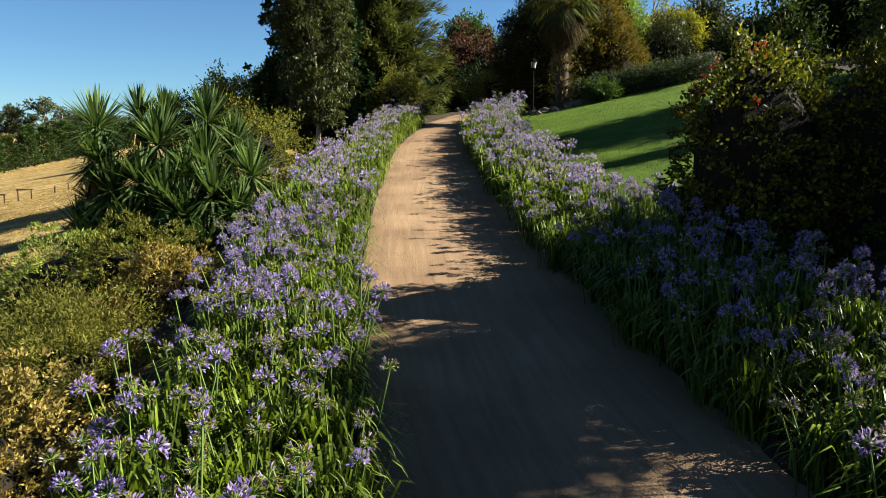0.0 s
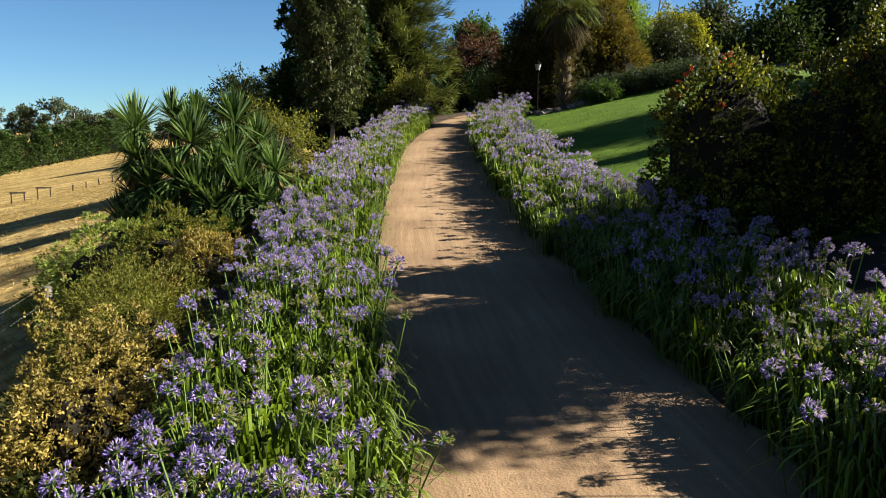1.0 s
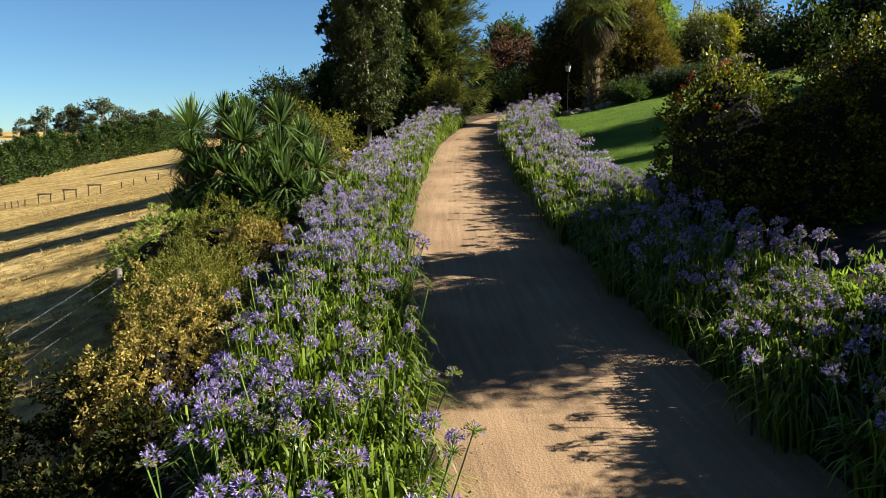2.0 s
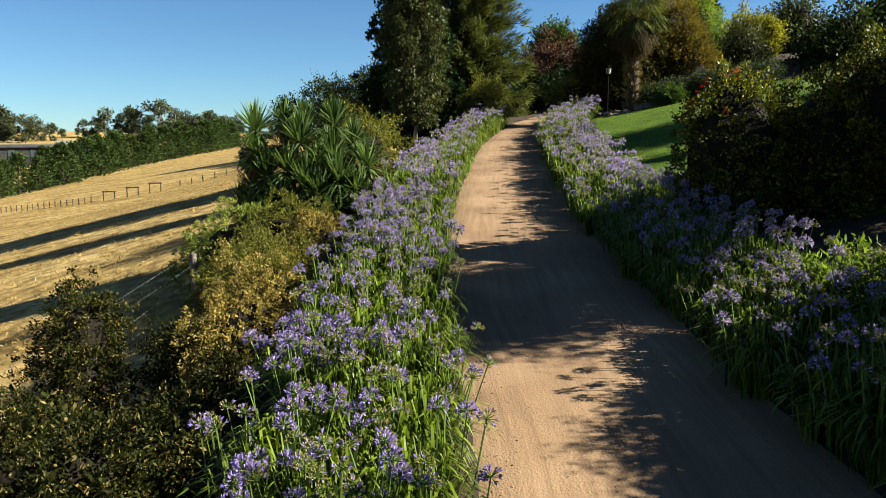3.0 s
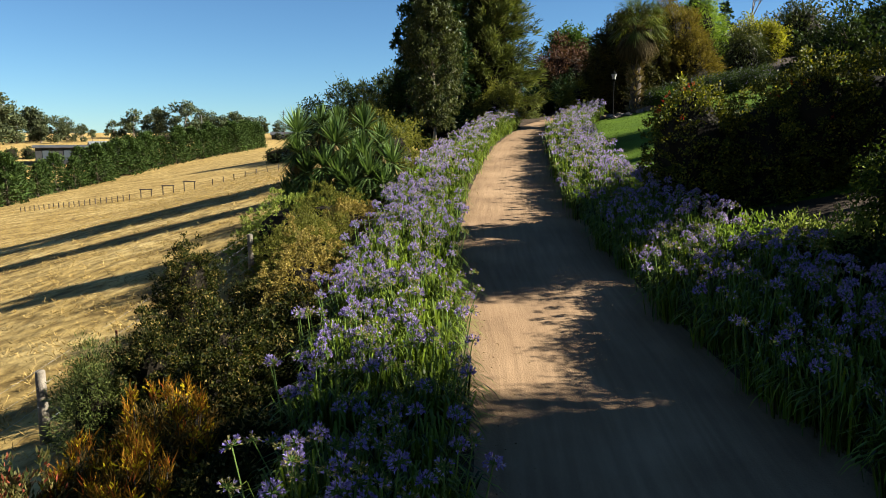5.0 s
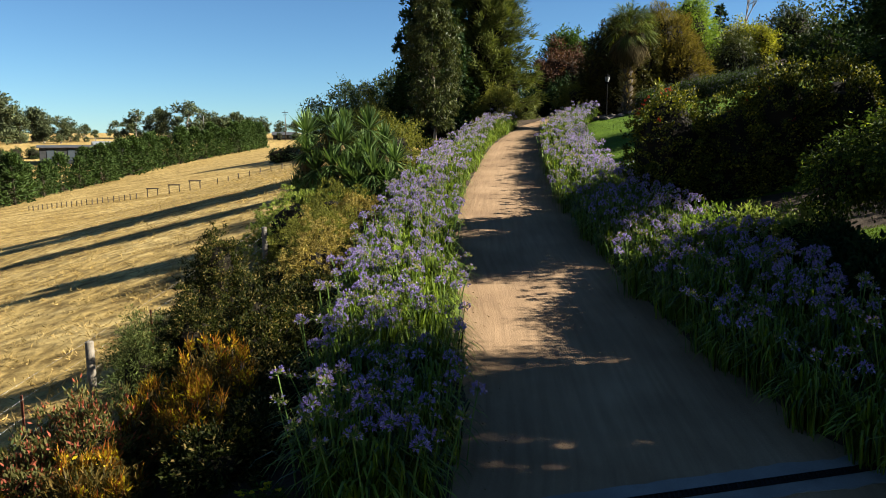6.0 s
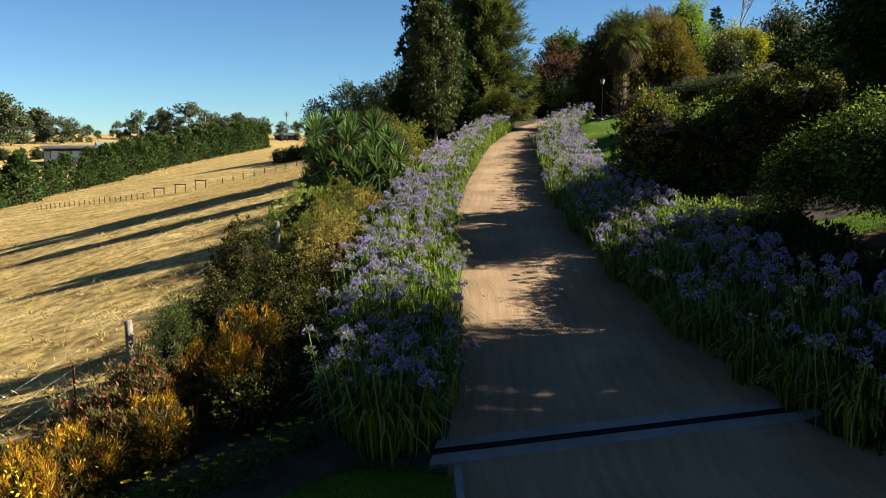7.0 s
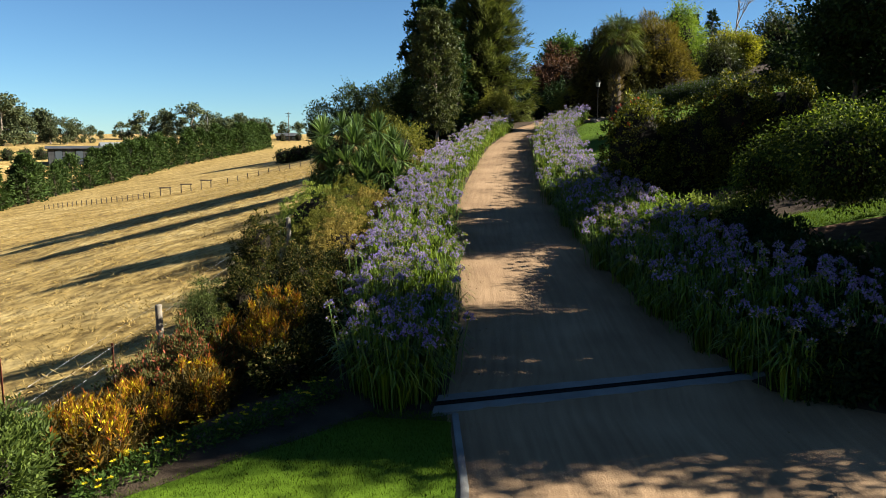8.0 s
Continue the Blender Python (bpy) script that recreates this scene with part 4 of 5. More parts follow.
def rock(x, y, r, seed):
    rng = np.random.default_rng(seed)
    bm = bmesh.new()
    bmesh.ops.create_icosphere(bm, subdivisions=3, radius=1.0)
    o = Vector(tuple(rng.normal(size=3) * 9))
    for v in bm.verts:
        v.co *= 1 + 0.45 * noise.noise(v.co * 1.3 + o) + 0.12 * noise.noise(v.co * 4 + o)
        v.co = Vector((v.co.x * r, v.co.y * r * 0.8, v.co.z * r * 0.6))
    me = bpy.data.meshes.new("rock")
    bm.to_mesh(me)
    bm.free()
    me.materials.append(M_ROCK)
    ob = new("rock", me)
    ob.matrix_basis = pose(x, y, land(x, y) + 0.07 + 0.2 * r, 0, 0, rng.random() * 360)
    tagged(ob, "brown rounded field stone edging the palm bed", "rock", "stones round the palm")


for _k, (_x, _y, _q) in enumerate(((5.55, 31.2, 0.28), (5.15, 30.8, 0.22), (4.6, 30.7, 0.2), (4.2, 30.9, 0.26), (3.75, 31.3, 0.22), (3.4, 31.6, 0.18), (5.9, 31.5, 0.2), (3.9, 30.6, 0.16))):
    rock(_x, _y, _q, 260 + _k)


# ---- yucca clump ----
def yucca(x, y):
    rng = np.random.default_rng(270)
    z0 = land(x, y)
    root = thing("yucca", x, y, z0, "large clump of spiky green yucca heads", "yucca")
    heads = [(-1.35, -0.4, 3.2, 0.72), (-1.0, 0.8, 3.45, 0.6), (-0.35, 0.5, 3.4, 0.6), (0.45, 0.6, 3.35, 0.7), (-0.2, -0.4, 2.9, 0.75), (0.6, -0.2, 2.5, 0.75), (-0.9, -0.9, 2.0, 0.7),
             (0.1, -1.0, 1.85, 0.75), (0.95, -0.9, 1.95, 0.7), (1.5, -0.2, 2.3, 0.7), (1.4, -0.9, 1.7, 0.6), (-0.5, -1.2, 1.5, 0.6), (0.9, 0.9, 2.9, 0.6), (-1.6, 0.3, 2.5, 0.6), (0.35, -0.6, 2.3, 0.6), (-1.25, -0.7, 2.6, 0.6), (-0.2, -0.9, 1.1, 0.7), (0.6, -1.1, 1.2, 0.7), (-1.1, -1.0, 1.2, 0.7), (1.3, -1.0, 1.2, 0.6), (-1.5, -0.2, 1.7, 0.7), (0.0, -0.2, 2.1, 0.7), (1.0, 0.1, 1.6, 0.7), (-0.7, -1.4, 1.0, 0.65), (0.1, -1.5, 0.9, 0.65), (0.9, -1.5, 1.0, 0.6), (-1.4, -1.1, 0.9, 0.65), (1.7, -0.6, 1.3, 0.6), (-0.4, -0.9, 2.2, 0.65), (0.5, -1.2, 1.6, 0.65), (-1.7, -0.6, 1.3, 0.6)]
    for hx, hy, hz, ln in heads:
        hx, hz = hx + 0.12, hz - 0.15
        h = np.array([hx, hy, hz - z0])
        s = Shape().tube([(hx * 0.4, hy * 0.4, -0.05), (hx * 0.75, hy * 0.75, (hz - z0) * 0.5), tuple(h)], [0.11, 0.085, 0.07], 8)
        stem = part("stem", s.mesh("stem", M_BARK), root)
        for name, n, mat, lo, hi in (("rosette", 170, L_YUCCA, -0.55, 1.5), ("dead_skirt", 34, L_DEAD, -1.4, -0.7)):
            quads = []
            for k in range(n):
                w = rng.random() * 6.283
                e = lo + (hi - lo) * rng.random() ** 1.1
                d = np.array([math.cos(w) * math.cos(e), math.sin(w) * math.cos(e), math.sin(e)])
                side = np.array([-math.sin(w), math.cos(w), 0.0])
                q = 1.15 * ln * rng.uniform(0.85, 1.15)
                line = []
                for f, wd in ((0.06, 0.020), (0.4, 0.029), (0.75, 0.021), (1.0, 0.001)):
                    p = h + d * q * f - np.array([0, 0, 0.10 * f * f * max(0.0, math.cos(e))])
                    line.append((p - side * wd, p + side * wd))
                quads += [(a[0], a[1], b[1], b[0]) for a, b in zip(line, line[1:])]
            tagged(part(name, strip_mesh(name, quads, mat, 3), stem), kind="stuff")


yucca(-5.35, 14.6)


# ---- fence along the paddock ----
def fence_post(x, y, h, r=0.075):
    z = land(x, y)
    root = thing("fence_post", x, y, z, "weathered round timber fence post with wire", "fence post", "fence posts along the paddock")
    s = Shape().tube([(0, 0, -0.1), (0.01, 0, h * 0.5), (0.0, 0.01, h - 0.02), (0, 0.01, h)], [r, r * 0.98, r * 0.95, r * 0.8], 12)
    part("timber", s.mesh("timber", M_POST), root)
    return z


def fence_stake(x, y, h):
    z = land(x, y)
    root = thing("fence_stake", x, y, z, "rusty red steel fence stake", "fence stake", "fence stakes along the paddock")
    s = Shape().box(-0.02, 0.02, -0.004, 0.004, -0.1, h).box(-0.004, 0.004, -0.004, 0.025, -0.1, h)
    part("stake", s.mesh("stake", M_RUST, False), root)


FENCE = ((-6.6, 18.5), (-6.55, 10.33), (-6.35, 2.14), (-6.5, -6.0))
for _x, _y in FENCE:
    fence_post(_x, _y, 1.12)
for _x, _y in ((-6.4, 0.55), (-6.45, 6.6), (-6.42, 4.2), (-6.45, -2.2), (-9.2, 1.0)):
    fence_stake(_x, _y, 0.95)
for _k, _h in enumerate((0.3, 0.6, 0.88, 1.14)):
    s = Shape()
    s.tube([(x, y, land(x, y) + _h) for x, y in FENCE], [0.0016] * 4, 4)
    w = new("fence_wire", s.mesh("fence_wire", M_WIRE))
    tagged(w, "taut galvanised fence wire between timber posts", "wire", "fence wires")


# ---- drain across the drive, with its concrete margins ----
def drain():
    root = thing("drain", 0, 0, 0, "concrete-edged channel drain with dark iron grate", "drain", kind="structure")
    x0, x1 = 0.45, 4.6

    def strip(a, b, lift, rag=0.0):
        v, f = [], []
        xs = np.linspace(x0, x1, 40)
        for x in xs:
            j = rag * (0.35 * noise.noise(Vector((x * 1.6, a, 1.0))) + 0.45 * noise.noise(Vector((x * 6.0, a, 4.0))))
            for o in (a + j * (a < 0), b + j * (b > 0)):
                y = drain_line(x) + o
                v += [(x, y, land(x, y) + lift), (x, y, land(x, y) - 0.05)]
        for i in range(len(xs) - 1):
            q = 4 * i
            f += [(q, q + 2, q + 6, q + 4), (q + 2, q + 3, q + 7, q + 6), (q, q + 4, q + 5, q + 1)]
        return v, f
    for a, b in ((-0.26, -0.055), (0.055, 0.26)):
        v, f = strip(a, b, 0.068, 0.1)
        part("concrete_margin", mesh_parts("concrete_margin", v, f, M_CONCRETE, False), root, "grey concrete margin of the drain")
    v, f = strip(-0.055, 0.055, 0.064)
    part("channel", mesh_parts("channel", v, f, M_GRATE, False), root)
    s = Shape()
    for o in (-0.053, 0.053):
        s.tube([(x, drain_line(x) + o, land(x, drain_line(x)) + 0.07) for x in np.linspace(x0, x1, 12)], [0.009] * 12, 4)
    for x in np.arange(x0, x1, 0.045):
        s.box(x, x + 0.018, drain_line(x) - 0.05, drain_line(x) + 0.05, land(x, drain_line(x)) + 0.055, land(x, drain_line(x)) + 0.076)
    part("grate", s.mesh("grate", M_GRATE, False), root, "dark iron grate bars")


drain()
kerb = draped("kerb", np.arange(-23.4, -3.5, 0.2), lambda y: left_edge(y) - 0.09, lambda y: left_edge(y) - 0.01, 0.072, M_CONCRETE, 4, sink=0.008)
tagged(kerb, "flush concrete edging strip between lawn and driveway", "kerb", kind="structure")


# ---- amber, red and yellow flowers on the lower bank ----
def spike_plant(x, y, r, h, seed, label):
    """Arching twigs, each ending in a cup of upright bronze leaves round yellow blooms."""
    rng = np.random.default_rng(seed)
    root = thing("flowering_shrub", x, y, land(x, y), label, "shrub", "amber flowering shrubs on the bank")
    s, tips = Shape(), []
    for k in range(int(190 * r * r)):
        w, q = rng.random() * 6.283, r * math.sqrt(rng.random())
        a = (0.2 * q * math.cos(w), 0.2 * q * math.sin(w), 0)
        hh = h * rng.uniform(0.55, 1.1) * (1 - 0.35 * (q / r) ** 2)
        b = (q * math.cos(w), q * math.sin(w), hh)
        s.tube([a, (b[0] * 0.8, b[1] * 0.8, hh * 0.5), b], [0.008, 0.006, 0.004], 4)
        tips.append(b)
    part("branchwork", s.mesh("branchwork", M_BARK), root)
    blob = [(0, 0, h * 0.42, r * 0.92, r * 0.92, h * 0.42)]
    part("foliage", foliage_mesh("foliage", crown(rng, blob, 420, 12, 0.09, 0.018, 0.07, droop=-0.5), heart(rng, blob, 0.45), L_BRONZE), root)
    t = np.array(tips)
    n = 42
    p = np.repeat(t, n, 0) + rng.normal(size=(len(t) * n, 3)) * np.array([0.02, 0.02, 0.05])
    way = rng.normal(size=p.shape) * np.array([0.42, 0.42, 0.2]) + np.array([0, 0, 1.0])
    tagged(part("spike_bloom", mesh_quads("spike_bloom", leaves(rng, p, way, 0.115, 0.011), [L_ORANGE]), root, "amber upright flower spikes"), kind="stuff")
    t = t[rng.random(len(t)) < 0.9]
    p = np.repeat(t + [0, 0, 0.035], 14, 0)
    off = rng.normal(size=p.shape) * 0.024
    tagged(part("yellow_bloom", mesh_quads("yellow_bloom", leaves(rng, p + off, off * 9 + np.array([0, 0, 0.3]), 0.05, 0.024), [L_YELLOW]), root, "bright yellow blooms"), kind="stuff")


SPIKES = "shrub of amber flower spikes with yellow blooms"
for _k, (_x, _y, _q, _h) in enumerate(((-2.35, -1.4, 0.5, 1.05), (-2.75, -1.85, 0.42, 0.9), (-2.15, -2.2, 0.4, 0.8), (-3.55, -3.7, 0.5, 1.0), (-3.5, -4.6, 0.5, 1.0), (-3.0, -4.2, 0.45, 0.8), (-2.7, -3.2, 0.42, 0.8), (-2.95, -5.1, 0.42, 0.75))):
    spike_plant(_x, _y, _q, _h, 300 + _k, SPIKES)
for _k, (_x, _y, _q) in enumerate(((-1.75, -2.7, 0.42), (-1.55, -2.1, 0.38), (-1.5, -1.2, 0.4), (-1.9, -0.6, 0.4), (-2.75, 2.3, 0.5), (-3.2, 1.3, 0.5), (-2.65, 3.2, 0.42), (-3.6, 2.5, 0.5), (-3.7, 4.3, 0.5), (-4.3, 5.7, 0.55), (-2.2, 1.2, 0.42))):
    shrub("low_shrub", _x, _y, [(0, 0, 0.22, _q, _q, 0.3)], L_BROWNTIP, "low dark green shrub under the taller plants", 420, 9, 0.06, 0.026, 0.04, 340 + _k, group="low shrubs on the bank")
for _k, (_x, _y, _q) in enumerate(((-3.65, -2.3, 0.52), (-3.15, -2.45, 0.45), (-4.05, -2.75, 0.45), (-3.4, -3.0, 0.4))):
    shrub("red_tipped_shrub", _x, _y, [(0, 0, 0.62, _q, _q, 0.62)], L_REDTIP, "green shrub with red-tipped upright leaves", 900, 7, 0.07, 0.022, 0.03, 310 + _k, group="red-tipped shrubs on the bank", droop=-0.7)
for _k, (_x, _y, _q) in enumerate(((-4.4, -3.8, 0.6), (-4.2, -4.7, 0.55), (-3.75, -5.6, 0.5), (-3.3, -6.2, 0.45))):
    shrub("green_shrub", _x, _y, [(0, 0, 0.55, _q, _q, 0.6)], L_LEAFY, "leafy mid-green shrub on the lower bank", 1300, 7, 0.075, 0.022, 0.035, 315 + _k, group="leafy green shrubs on the bank", droop=-0.6)


def daisies(x, y, seed):
    rng = np.random.default_rng(seed)
    root = thing("daisy_clump", x, y, land(x, y) + 0.03, "low clump of yellow daisies edging the bed", "flower", "yellow daisies")
    part("leaves", mesh_quads("leaves", crown(rng, [(0, 0, 0.08, 0.22, 0.22, 0.1)], 60, 8, 0.06, 0.02, 0.04, droop=-0.3), [L_MID]), root)
    for k in range(7):
        w, q = rng.random() * 6.283, 0.24 * math.sqrt(rng.random())
        c = np.array([q * math.cos(w), q * math.sin(w), rng.uniform(0.16, 0.26)])
        a = np.arange(9) * 0.698
        d = np.stack([np.cos(a), np.sin(a), np.full(9, 0.25)], 1)
        part("bloom", mesh_quads("bloom", leaves(rng, np.repeat(c[None], 9, 0), d, 0.038, 0.02), [L_YELLOW]), root)


for _k, (_x, _y) in enumerate(((-2.3, -5.4), (-2.1, -5.0), (-1.9, -4.7), (-1.65, -4.4), (-1.45, -4.1), (-1.2, -3.7), (-2.45, -5.8), (-1.0, -3.3))):
    daisies(_x, _y, 330 + _k)


# ---- lawn blades and straw tufts ----
def blades(name, rng, pts, h, w, mat, label, category, lie=0.45):
    p = np.array(pts)
    d = rng.normal(size=p.shape) * np.array([lie, lie, 0.4]) + np.array([0, 0, 1.0])
    ob = new(name, mesh_quads(name, leaves(rng, p, d, h, w), [mat]))
    tagged(ob, label, category, kind="stuff")


_r = np.random.default_rng(350)
pts = []
while len(pts) < 16000:
    y = _r.uniform(-7.5, -3.65)
    x = _r.uniform(-0.45 + 0.9 * (y + 3.9), left_edge(y) - 0.12)
    pts.append((x, y, land(x, y) + 0.06))
blades("lawn_grass", _r, pts, 0.045, 0.006, L_GRASS, "short green grass blades of the lower lawn", "grass")
pts = []
while len(pts) < 15000:
    y = _r.uniform(9.2, 32)
    x = _r.uniform(right_edge(y) + 1.7, right_edge(y) + 11)
    pts.append((x, y, land(x, y) + 0.06))
while len(pts) < 19000:
    y = _r.uniform(3.95, 5.3)
    x = _r.uniform(6.5, 10)
    pts.append((x, y, land(x, y) + 0.07))
blades("upper_lawn_grass", _r, pts, 0.05, 0.014, L_GRASS, "short green grass blades of the upper lawn", "grass")
pts = []
for k in range(11000):
    f = _r.random()
    x = -6.2 - 42 * f ** 1.8 + _r.normal() * 1.2
    y = _r.uniform(-6, 62)
    z = land(x, y)
    for j in range(8):
        a, b = x + _r.normal() * 0.16, y + _r.normal() * 0.12
        pts.append((a, b, z - 0.02))
for k in range(420):
    f = _r.random()
    x = -21 - 40 * f + _r.normal() * 0.3
    y = lerp_table(x, ((-60, 69), (-40, 61), (-34, 64.6), (-21, 65.2))) + _r.normal() * 0.25
    for j in range(10):
        pts.append((x + _r.normal() * 0.12, y + _r.normal() * 0.12, land(x, y) + 0.05 * (j % 3)))
blades("straw_tufts", _r, pts, 0.17, 0.02, L_STRAW, "dry straw tufts lying in the mown paddock", "grass", 1.5)


# ---- far paddock, pines, house and ridge ----
def rail_frame(x, y, turn, w, h):
    root = thing("timber_rail", x, y, land(x, y), "dark timber rail frame standing in dry grass", "rail", "timber rail frames in the paddock", turn=turn)
    for a in (-w / 2, w / 2):
        part("post", Shape().box(a - 0.045, a + 0.045, -0.045, 0.045, -0.2, h).mesh("post", M_BARK, False), root)
    part("rail", Shape().box(-w / 2 - 0.12, w / 2 + 0.12, -0.05, 0.05, h, h + 0.13).mesh("rail", M_BARK, False), root)


for _x, _y, _h in ((-35.3, 62.2, 0.85), (-37.5, 62.0, 0.75), (-39.8, 61.8, 0.75)):
    rail_frame(_x, _y, 20, 1.0, _h)
pale = Shape().box(-0.04, 0.04, -0.04, 0.04, -0.2, 0.6).mesh("stump_post", M_BARK, False)
for _k in range(22):
    f = _k / 21
    _x, _y = -41.3 - 18 * f, 61.2 + 7.2 * f
    ob = new("stump_post", pale)
    ob.matrix_basis = pose(_x, _y, land(_x, _y), 3 * math.sin(_k * 3.1), 4 * math.cos(_k * 2.3), 40 * _k)
    tagged(ob, "short dark timber post in a row across the paddock", "post", "row of short posts")
for _k in range(12):
    f = _k / 11
    _x, _y = -34 + 13 * f, 64.6 + 0.6 * f
    ob = new("stump_post", pale)
    ob.matrix_basis = pose(_x, _y, land(_x, _y), 3 * math.sin(_k * 2.1), 4 * math.cos(_k * 1.3), 40 * _k)
    tagged(ob, "short dark timber post in a row across the paddock", "post", "row of short posts")


def proto(name, blobs, mat, label, group, clusters, per, length, width, spread, seed, trunk_r, bark=None, droop=0.0, limbs=6, reach=1.5):
    rng = np.random.default_rng(seed)
    root = thing(name, 0, 0, -60, label, "tree", group)
    b = blobs[0]
    part("trunk", tube_limbs(rng, Shape(), (0, 0, -0.3), (b[0], b[1], b[2] + 0.6 * b[5]), trunk_r, limbs, reach).mesh("trunk", bark or M_BARK), root)
    part("crown", mesh_quads("crown", crown(rng, blobs, clusters, per, length, width, spread, droop=droop), [mat]), root)
    return root


def scatter(protos, places, rng, smin=0.85, smax=1.15):
    for k, (x, y, s) in enumerate(places):
        ob = copy_thing(protos[k % len(protos)], pose(x, y, land(x, y), 0, 0, rng.random() * 360))
        q = s * rng.uniform(smin, smax)
        ob.scale = (q * rng.uniform(0.9, 1.1), q * rng.uniform(0.9, 1.1), q)
    for p in protos:
        for o in (*p.children_recursive, p):
            bpy.data.objects.remove(o)


_r = np.random.default_rng(400)
L_PINE = leaf_material("pine_needle", (0.028, 0.055, 0.016), (0.078, 0.125, 0.032), 0.6, 0.15, patch=0.3)
# The gum leaf colour is greyed to carry distance haze.
L_FARGUM = leaf_material("far_gum_leaf", (0.045, 0.062, 0.034), (0.125, 0.145, 0.072), 0.7, 0.12, patch=0.3)


def pine_proto(seed):
    """A windbreak pine: full skirts of rising boughs that close to a blunt top."""
    root = bough_tree("pine_tree", 0, 0, 6.6, "dense dark green pine in a windbreak row", seed, 0.16, L_PINE, lambda f: 2.9 * (1 - f) ** 0.75 + 0.2, 84, 9, 4, 0.55, 0.19, lambda f: 0.1 + 0.7 * f, 0.26, h0=0.2, group="pine windbreak beyond the paddock")
    return root


pines = [pine_proto(401 + k) for k in range(3)]
PINE_LINE = ((82, -77), (97, -81), (116, -81.5), (130, -83.5), (141, -83), (150, -81), (161, -79), (177, -78.7), (196, -82))
row = []
for k in range(36):
    y = 82 + 114 * k / 35
    row.append((lerp_table(y, PINE_LINE) - 1.5 + _r.normal() * 0.7, y, 0.84 + 0.27 * k / 35))
for k in range(9):
    row.append((-76 - 3.2 * (k % 4) + _r.normal(), 68 + 5.5 * (k // 2) + _r.normal(), 1.12))
scatter(pines, row, _r)
def gum_blobs(rng):
    """Uneven clumps of an open gum crown."""
    out = [(0.0, 0.0, 9.0, 2.0, 2.0, 1.9)]
    for k in range(10):
        w, q, z = rng.random() * 6.283, rng.uniform(0.8, 3.8), rng.uniform(1.6, 9.6)
        e = rng.uniform(0.9, 1.9) * (1.15 - 0.04 * z)
        out.append((q * math.cos(w), q * math.sin(w), z, e * 1.15, e * 1.15, e * 0.85))
    return out


gums = [proto("ridge_gum", gum_blobs(_r), L_FARGUM, "tall open-crowned gum tree on the ridge", "gum trees on the far ridge", 280, 7, 0.85, 0.38, 0.36, 411 + k, 0.26, M_PALE_BARK, limbs=4, reach=3.4) for k in range(5)]
ridge = [(-192, 217, 1.52), (-182, 212, 1.62), (-192, 230, 1.44), (-183, 225, 0.96), (-192, 243, 1.11), (-183, 237, 0.83), (-173, 232, 0.89), (-182, 250, 0.83), (-175, 249, 0.58), (-175, 255, 0.42), (-182, 280, 0.69), (-175, 284, 1.11), (-173, 291, 0.82), (-166, 289, 1.17), (-164, 297, 0.87), (-154, 290, 1.34), (-152, 297, 1.14), (-150, 304, 1.01), (-143, 301, 0.91), (-140, 308, 1.02), (-133, 306, 0.81), (-130, 312, 0.85), (-123, 315, 0.68), (-115, 313, 0.73)]
ridge += [(x + _r.normal() * 7, y + 8 + _r.normal() * 5, s * _r.uniform(0.45, 0.75)) for x, y, s in ridge]
scatter(gums, ridge, _r, 0.96, 1.04)
L_FARDARK = leaf_material("far_dark_leaf", (0.022, 0.042, 0.018), (0.065, 0.09, 0.035), 0.6, 0.15, patch=0.3)
darks = [proto("background_tree", [(0, 0, 6.4, 2.3, 2.3, 3.2), (1.0, 0.4, 4.2, 2.4, 2.2, 2.2)], L_FARDARK, "dark leafy tree beyond the paddock", "trees beyond the paddock", 380, 9, 0.5, 0.2, 0.4, 421 + k, 0.2, limbs=6, reach=2) for k in range(3)]
scatter(darks, [(-35.5, 103, 0.9), (-31.5, 104, 1.05), (-28.5, 104.5, 0.98), (-25, 105, 1.0), (-22, 100, 1.05), (-18, 96, 1.1), (-15, 92, 1.1), (-12, 80, 1.1)], _r, 0.95, 1.05)


def long_hedge(pts, h, seed, label):
    rng = np.random.default_rng(seed)
    x0, y0 = pts[0]
    root = thing("hedge", x0, y0, land(x0, y0), label, "hedge")
    q = [(x - x0, y - y0, land(x, y) - land(x0, y0) + h * 0.45, 1.6, 1.6, h * 0.55) for x, y in pts]
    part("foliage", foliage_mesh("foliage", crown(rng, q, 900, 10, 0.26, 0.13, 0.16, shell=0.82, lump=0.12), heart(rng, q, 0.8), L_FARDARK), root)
    s = Shape()
    for b in q:
        s.tube([(b[0], b[1], b[2] - h * 0.6), (b[0], b[1], b[2])], [0.06, 0.04], 5)
    part("branchwork", s.mesh("branchwork", M_BARK), root)


long_hedge([(-38 + 1.9 * k, 92.5 + 0.6 * k) for k in range(9)], 2.0, 430, "long clipped dark green hedge beyond the paddock")

long_hedge([(-150 + 5 * k, 250 + 6 * k) for k in range(12)], 3.2, 431, "straggling dark shrub row on the far field")
long_hedge([(-142 + 2.6 * k, 158 + 3.0 * k) for k in range(5)], 3.0, 432, "dark garden shrubs before the distant house")
M_CLAD = rough_material("grey_cladding", [(0.3, (0.035, 0.036, 0.038)), (0.7, (0.065, 0.065, 0.066))], 0.6, fine=6)
M_ROOF = rough_material("pale_metal_roof", [(0.3, (0.17, 0.18, 0.19)), (0.7, (0.25, 0.26, 0.27))], 0.4, rough=0.45, fine=4)
M_DARKROOF = rough_material("charcoal_roof", [(0.3, (0.05, 0.05, 0.055)), (0.7, (0.09, 0.09, 0.095))], 0.5, rough=0.6, fine=5)
M_GLASS, _nt, _b = blank("window_glass")
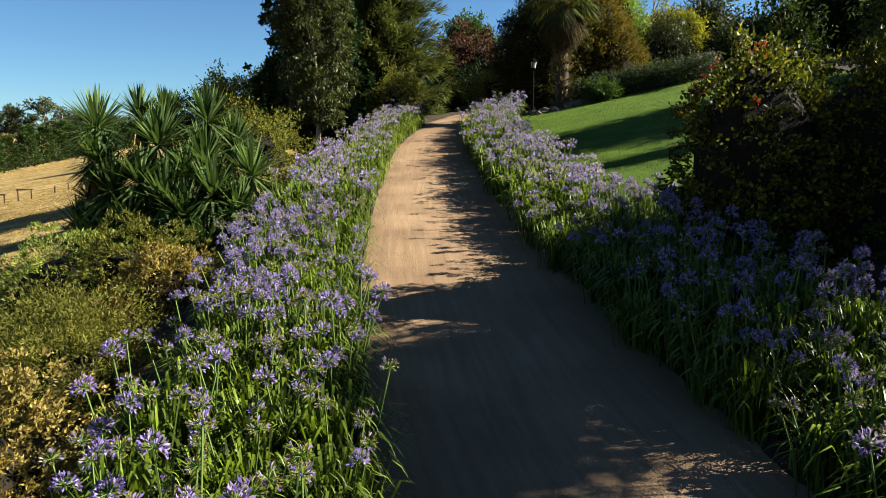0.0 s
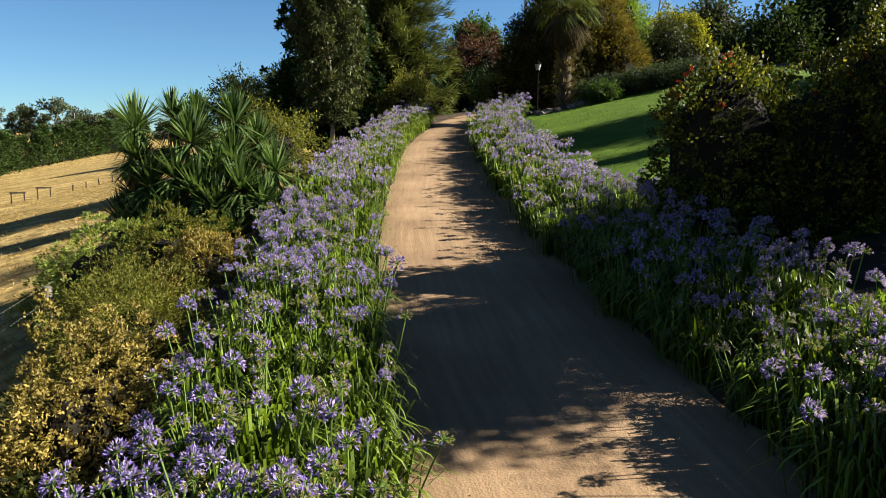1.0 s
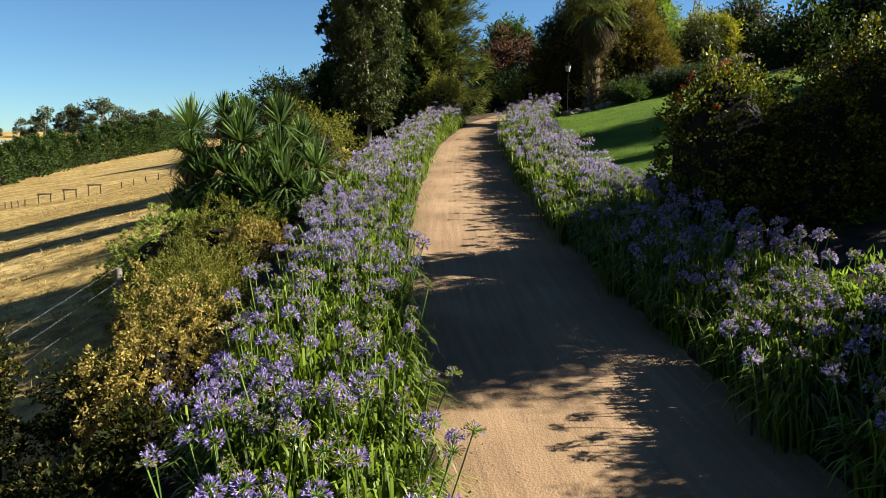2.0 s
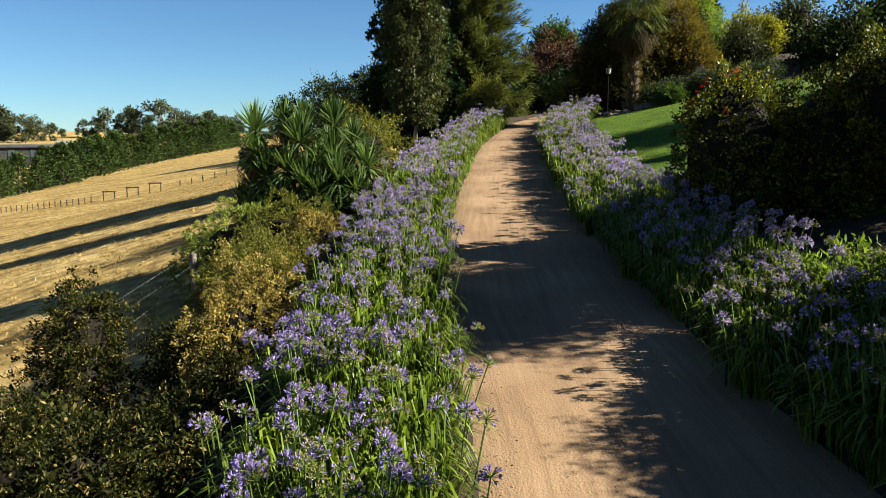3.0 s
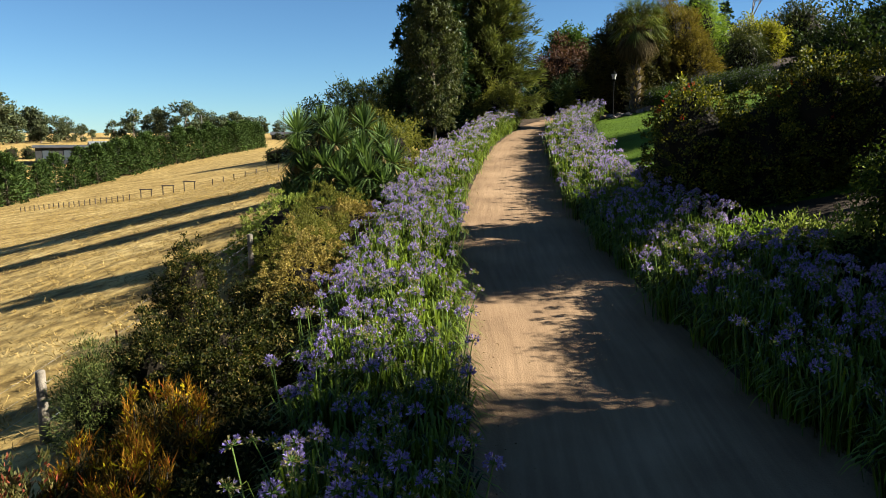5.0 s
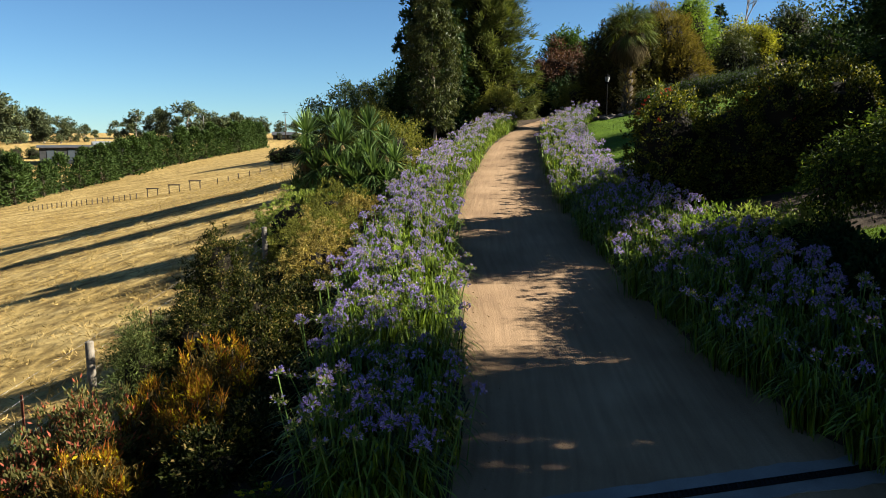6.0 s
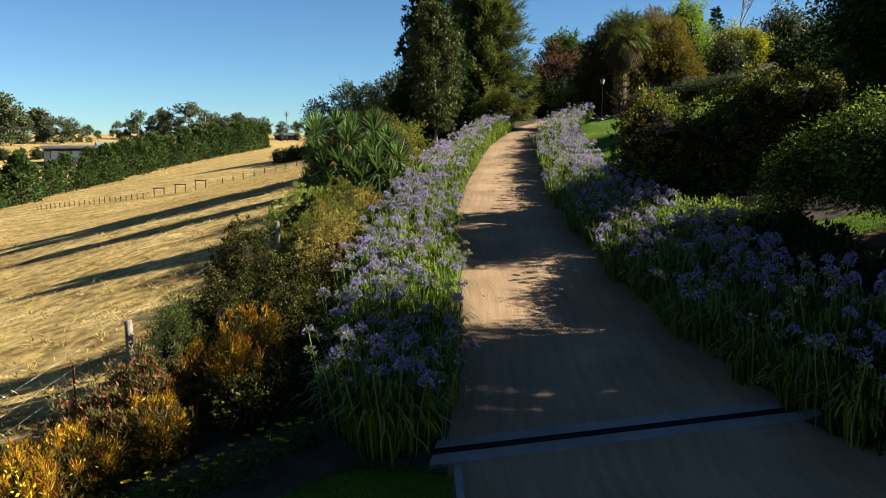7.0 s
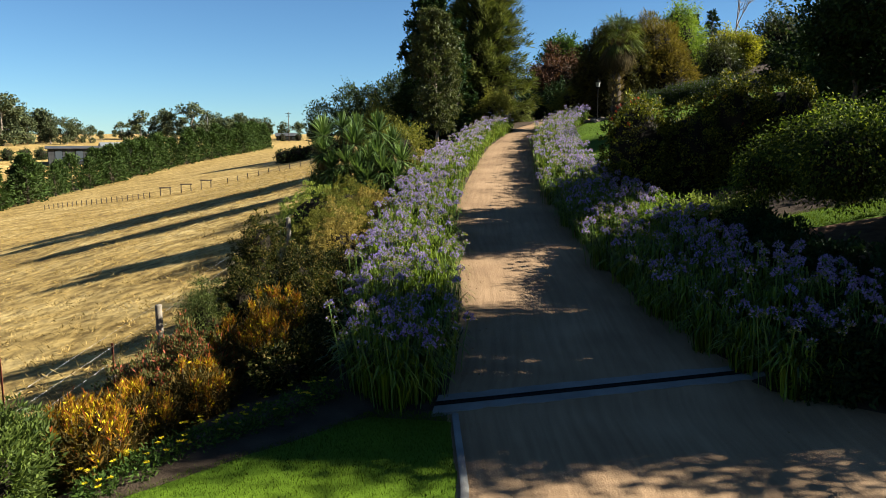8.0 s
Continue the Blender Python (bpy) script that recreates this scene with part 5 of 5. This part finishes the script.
_b.inputs["Base Color"].default_value, _b.inputs["Roughness"].default_value, _b.inputs["Metallic"].default_value = (0.10, 0.12, 0.14, 1), 0.08, 0.6


def house(x, y, turn, w, d, h, roof_mat, label, pitch=0.5, windows=5):
    z = land(x, y) - 0.3
    root = thing("house", x, y, z, label, "house", turn=turn)
    part("wall", Shape().box(-w / 2, w / 2, -d / 2, d / 2, 0, h).mesh("wall", M_CLAD, False), root)
    s = Shape()
    o = 0.6
    s.v += [(-w / 2 - o, -d / 2 - o, h), (w / 2 + o, -d / 2 - o, h), (w / 2 + o, d / 2 + o, h), (-w / 2 - o, d / 2 + o, h)]
    s.v += [(-w / 2 - o, 0, h + pitch), (w / 2 + o, 0, h + pitch)]
    s.v += [(a, b, c - 0.2) for a, b, c in s.v[:4]]
    s.f += [(0, 1, 5, 4), (2, 3, 4, 5), (0, 4, 3), (1, 2, 5), (6, 7, 1, 0), (7, 8, 2, 1), (8, 9, 3, 2), (9, 6, 0, 3), (9, 8, 7, 6)]
    part("roof", s.mesh("roof", roof_mat, False), root)
    for k in range(windows):
        a = -w / 2 + w * (k + 0.5) / windows
        win = part("window", Shape().box(a - 0.9, a + 0.9, -d / 2 - 0.05, -d / 2 + 0.02, 0.9, h - 0.5).mesh("window", M_BLACK, False), root)
        part("pane", Shape().box(a - 0.8, a + 0.8, -d / 2 - 0.07, -d / 2 - 0.052, 1.0, h - 0.6).mesh("pane", M_GLASS, False), win)


house(-120.5, 163.0, 38, 14.0, 7, 4.3, M_DARKROOF, "low dark grey house with flat roof among trees", 0.5, 3)
house(-113.5, 172.0, 38, 10.5, 7, 3.8, M_ROOF, "low shed with pale metal roof beside a house", 0.9, 3)
house(-146.3, 305.2, 20, 14, 8, 4.2, M_DARKROOF, "distant dark-roofed house behind pines", 1.6, 4)
house(-117.0, 303.0, 20, 9, 7, 2.3, M_DARKROOF, "distant dark-roofed house on the rise", 1.2, 3)


def pole(x, y, h, mat, arm, label):
    root = thing("pole", x, y, land(x, y), label, "pole")
    part("shaft", Shape().tube([(0, 0, -0.3), (0, 0, h)], [0.2, 0.13], 8).mesh("shaft", mat), root)
    if arm:
        part("crossarm", Shape().box(-1.3, 1.3, -0.08, 0.08, h - 0.9, h - 0.7).mesh("crossarm", mat, False), root)
        part("crossarm", Shape().box(-0.8, 0.8, -0.08, 0.08, h - 1.9, h - 1.7).mesh("crossarm", mat, False), root)


pole(-111.2, 290.0, 12.5, M_BARK, True, "timber power pole with two crossarms")
pole(-150.0, 295.0, 10.0, M_CONCRETE, False, "pale bare pole rising above pines")


# ---- red flowers of the large bush ----
_r = np.random.default_rng(440)
bush = [o for o in scene.objects if o.name == "flowering_bush"][0]
foot = land(5.0, 9.9)
for k in range(20):
    w, e = _r.uniform(2.6, 4.9), _r.uniform(0.4, 1.3)
    d = np.array([math.cos(w) * math.cos(e), math.sin(w) * math.cos(e), math.sin(e)])
    c = np.array([-0.95, -0.2, 2.55 - foot]) + d * np.array([1.0, 1.05, 1.55]) if k % 3 else np.array([1.5, 0.1, 2.6 - foot]) + d * np.array([1.3, 1.2, 1.6])
    o = _r.normal(size=(24, 3))
    part("red_flower", mesh_quads("red_flower", leaves(_r, c + o * 0.012, o, 0.036, 0.010), [L_BRUSH]), bush, "red brush-like flower")


# ---- fallen leaves along the drive's edges ----
pts = []
for k in range(800):
    y = -4 + 34 * _r.random() ** 1.4
    a, b = left_edge(y), right_edge(y)
    e = abs(_r.normal()) * 0.22
    x = a - 0.05 + e if _r.random() < 0.55 else b + 0.2 - 1.3 * e
    pts.append((x, y, land(x, y) + 0.064))
p = np.array(pts)
d = _r.normal(size=p.shape) * np.array([1, 1, 0.08])
litter = new("fallen_leaves", mesh_quads("fallen_leaves", leaves(_r, p, d, 0.03, 0.012), [L_DEAD]))
tagged(litter, "dry brown fallen leaves along the driveway edges", "leaf litter", kind="stuff")
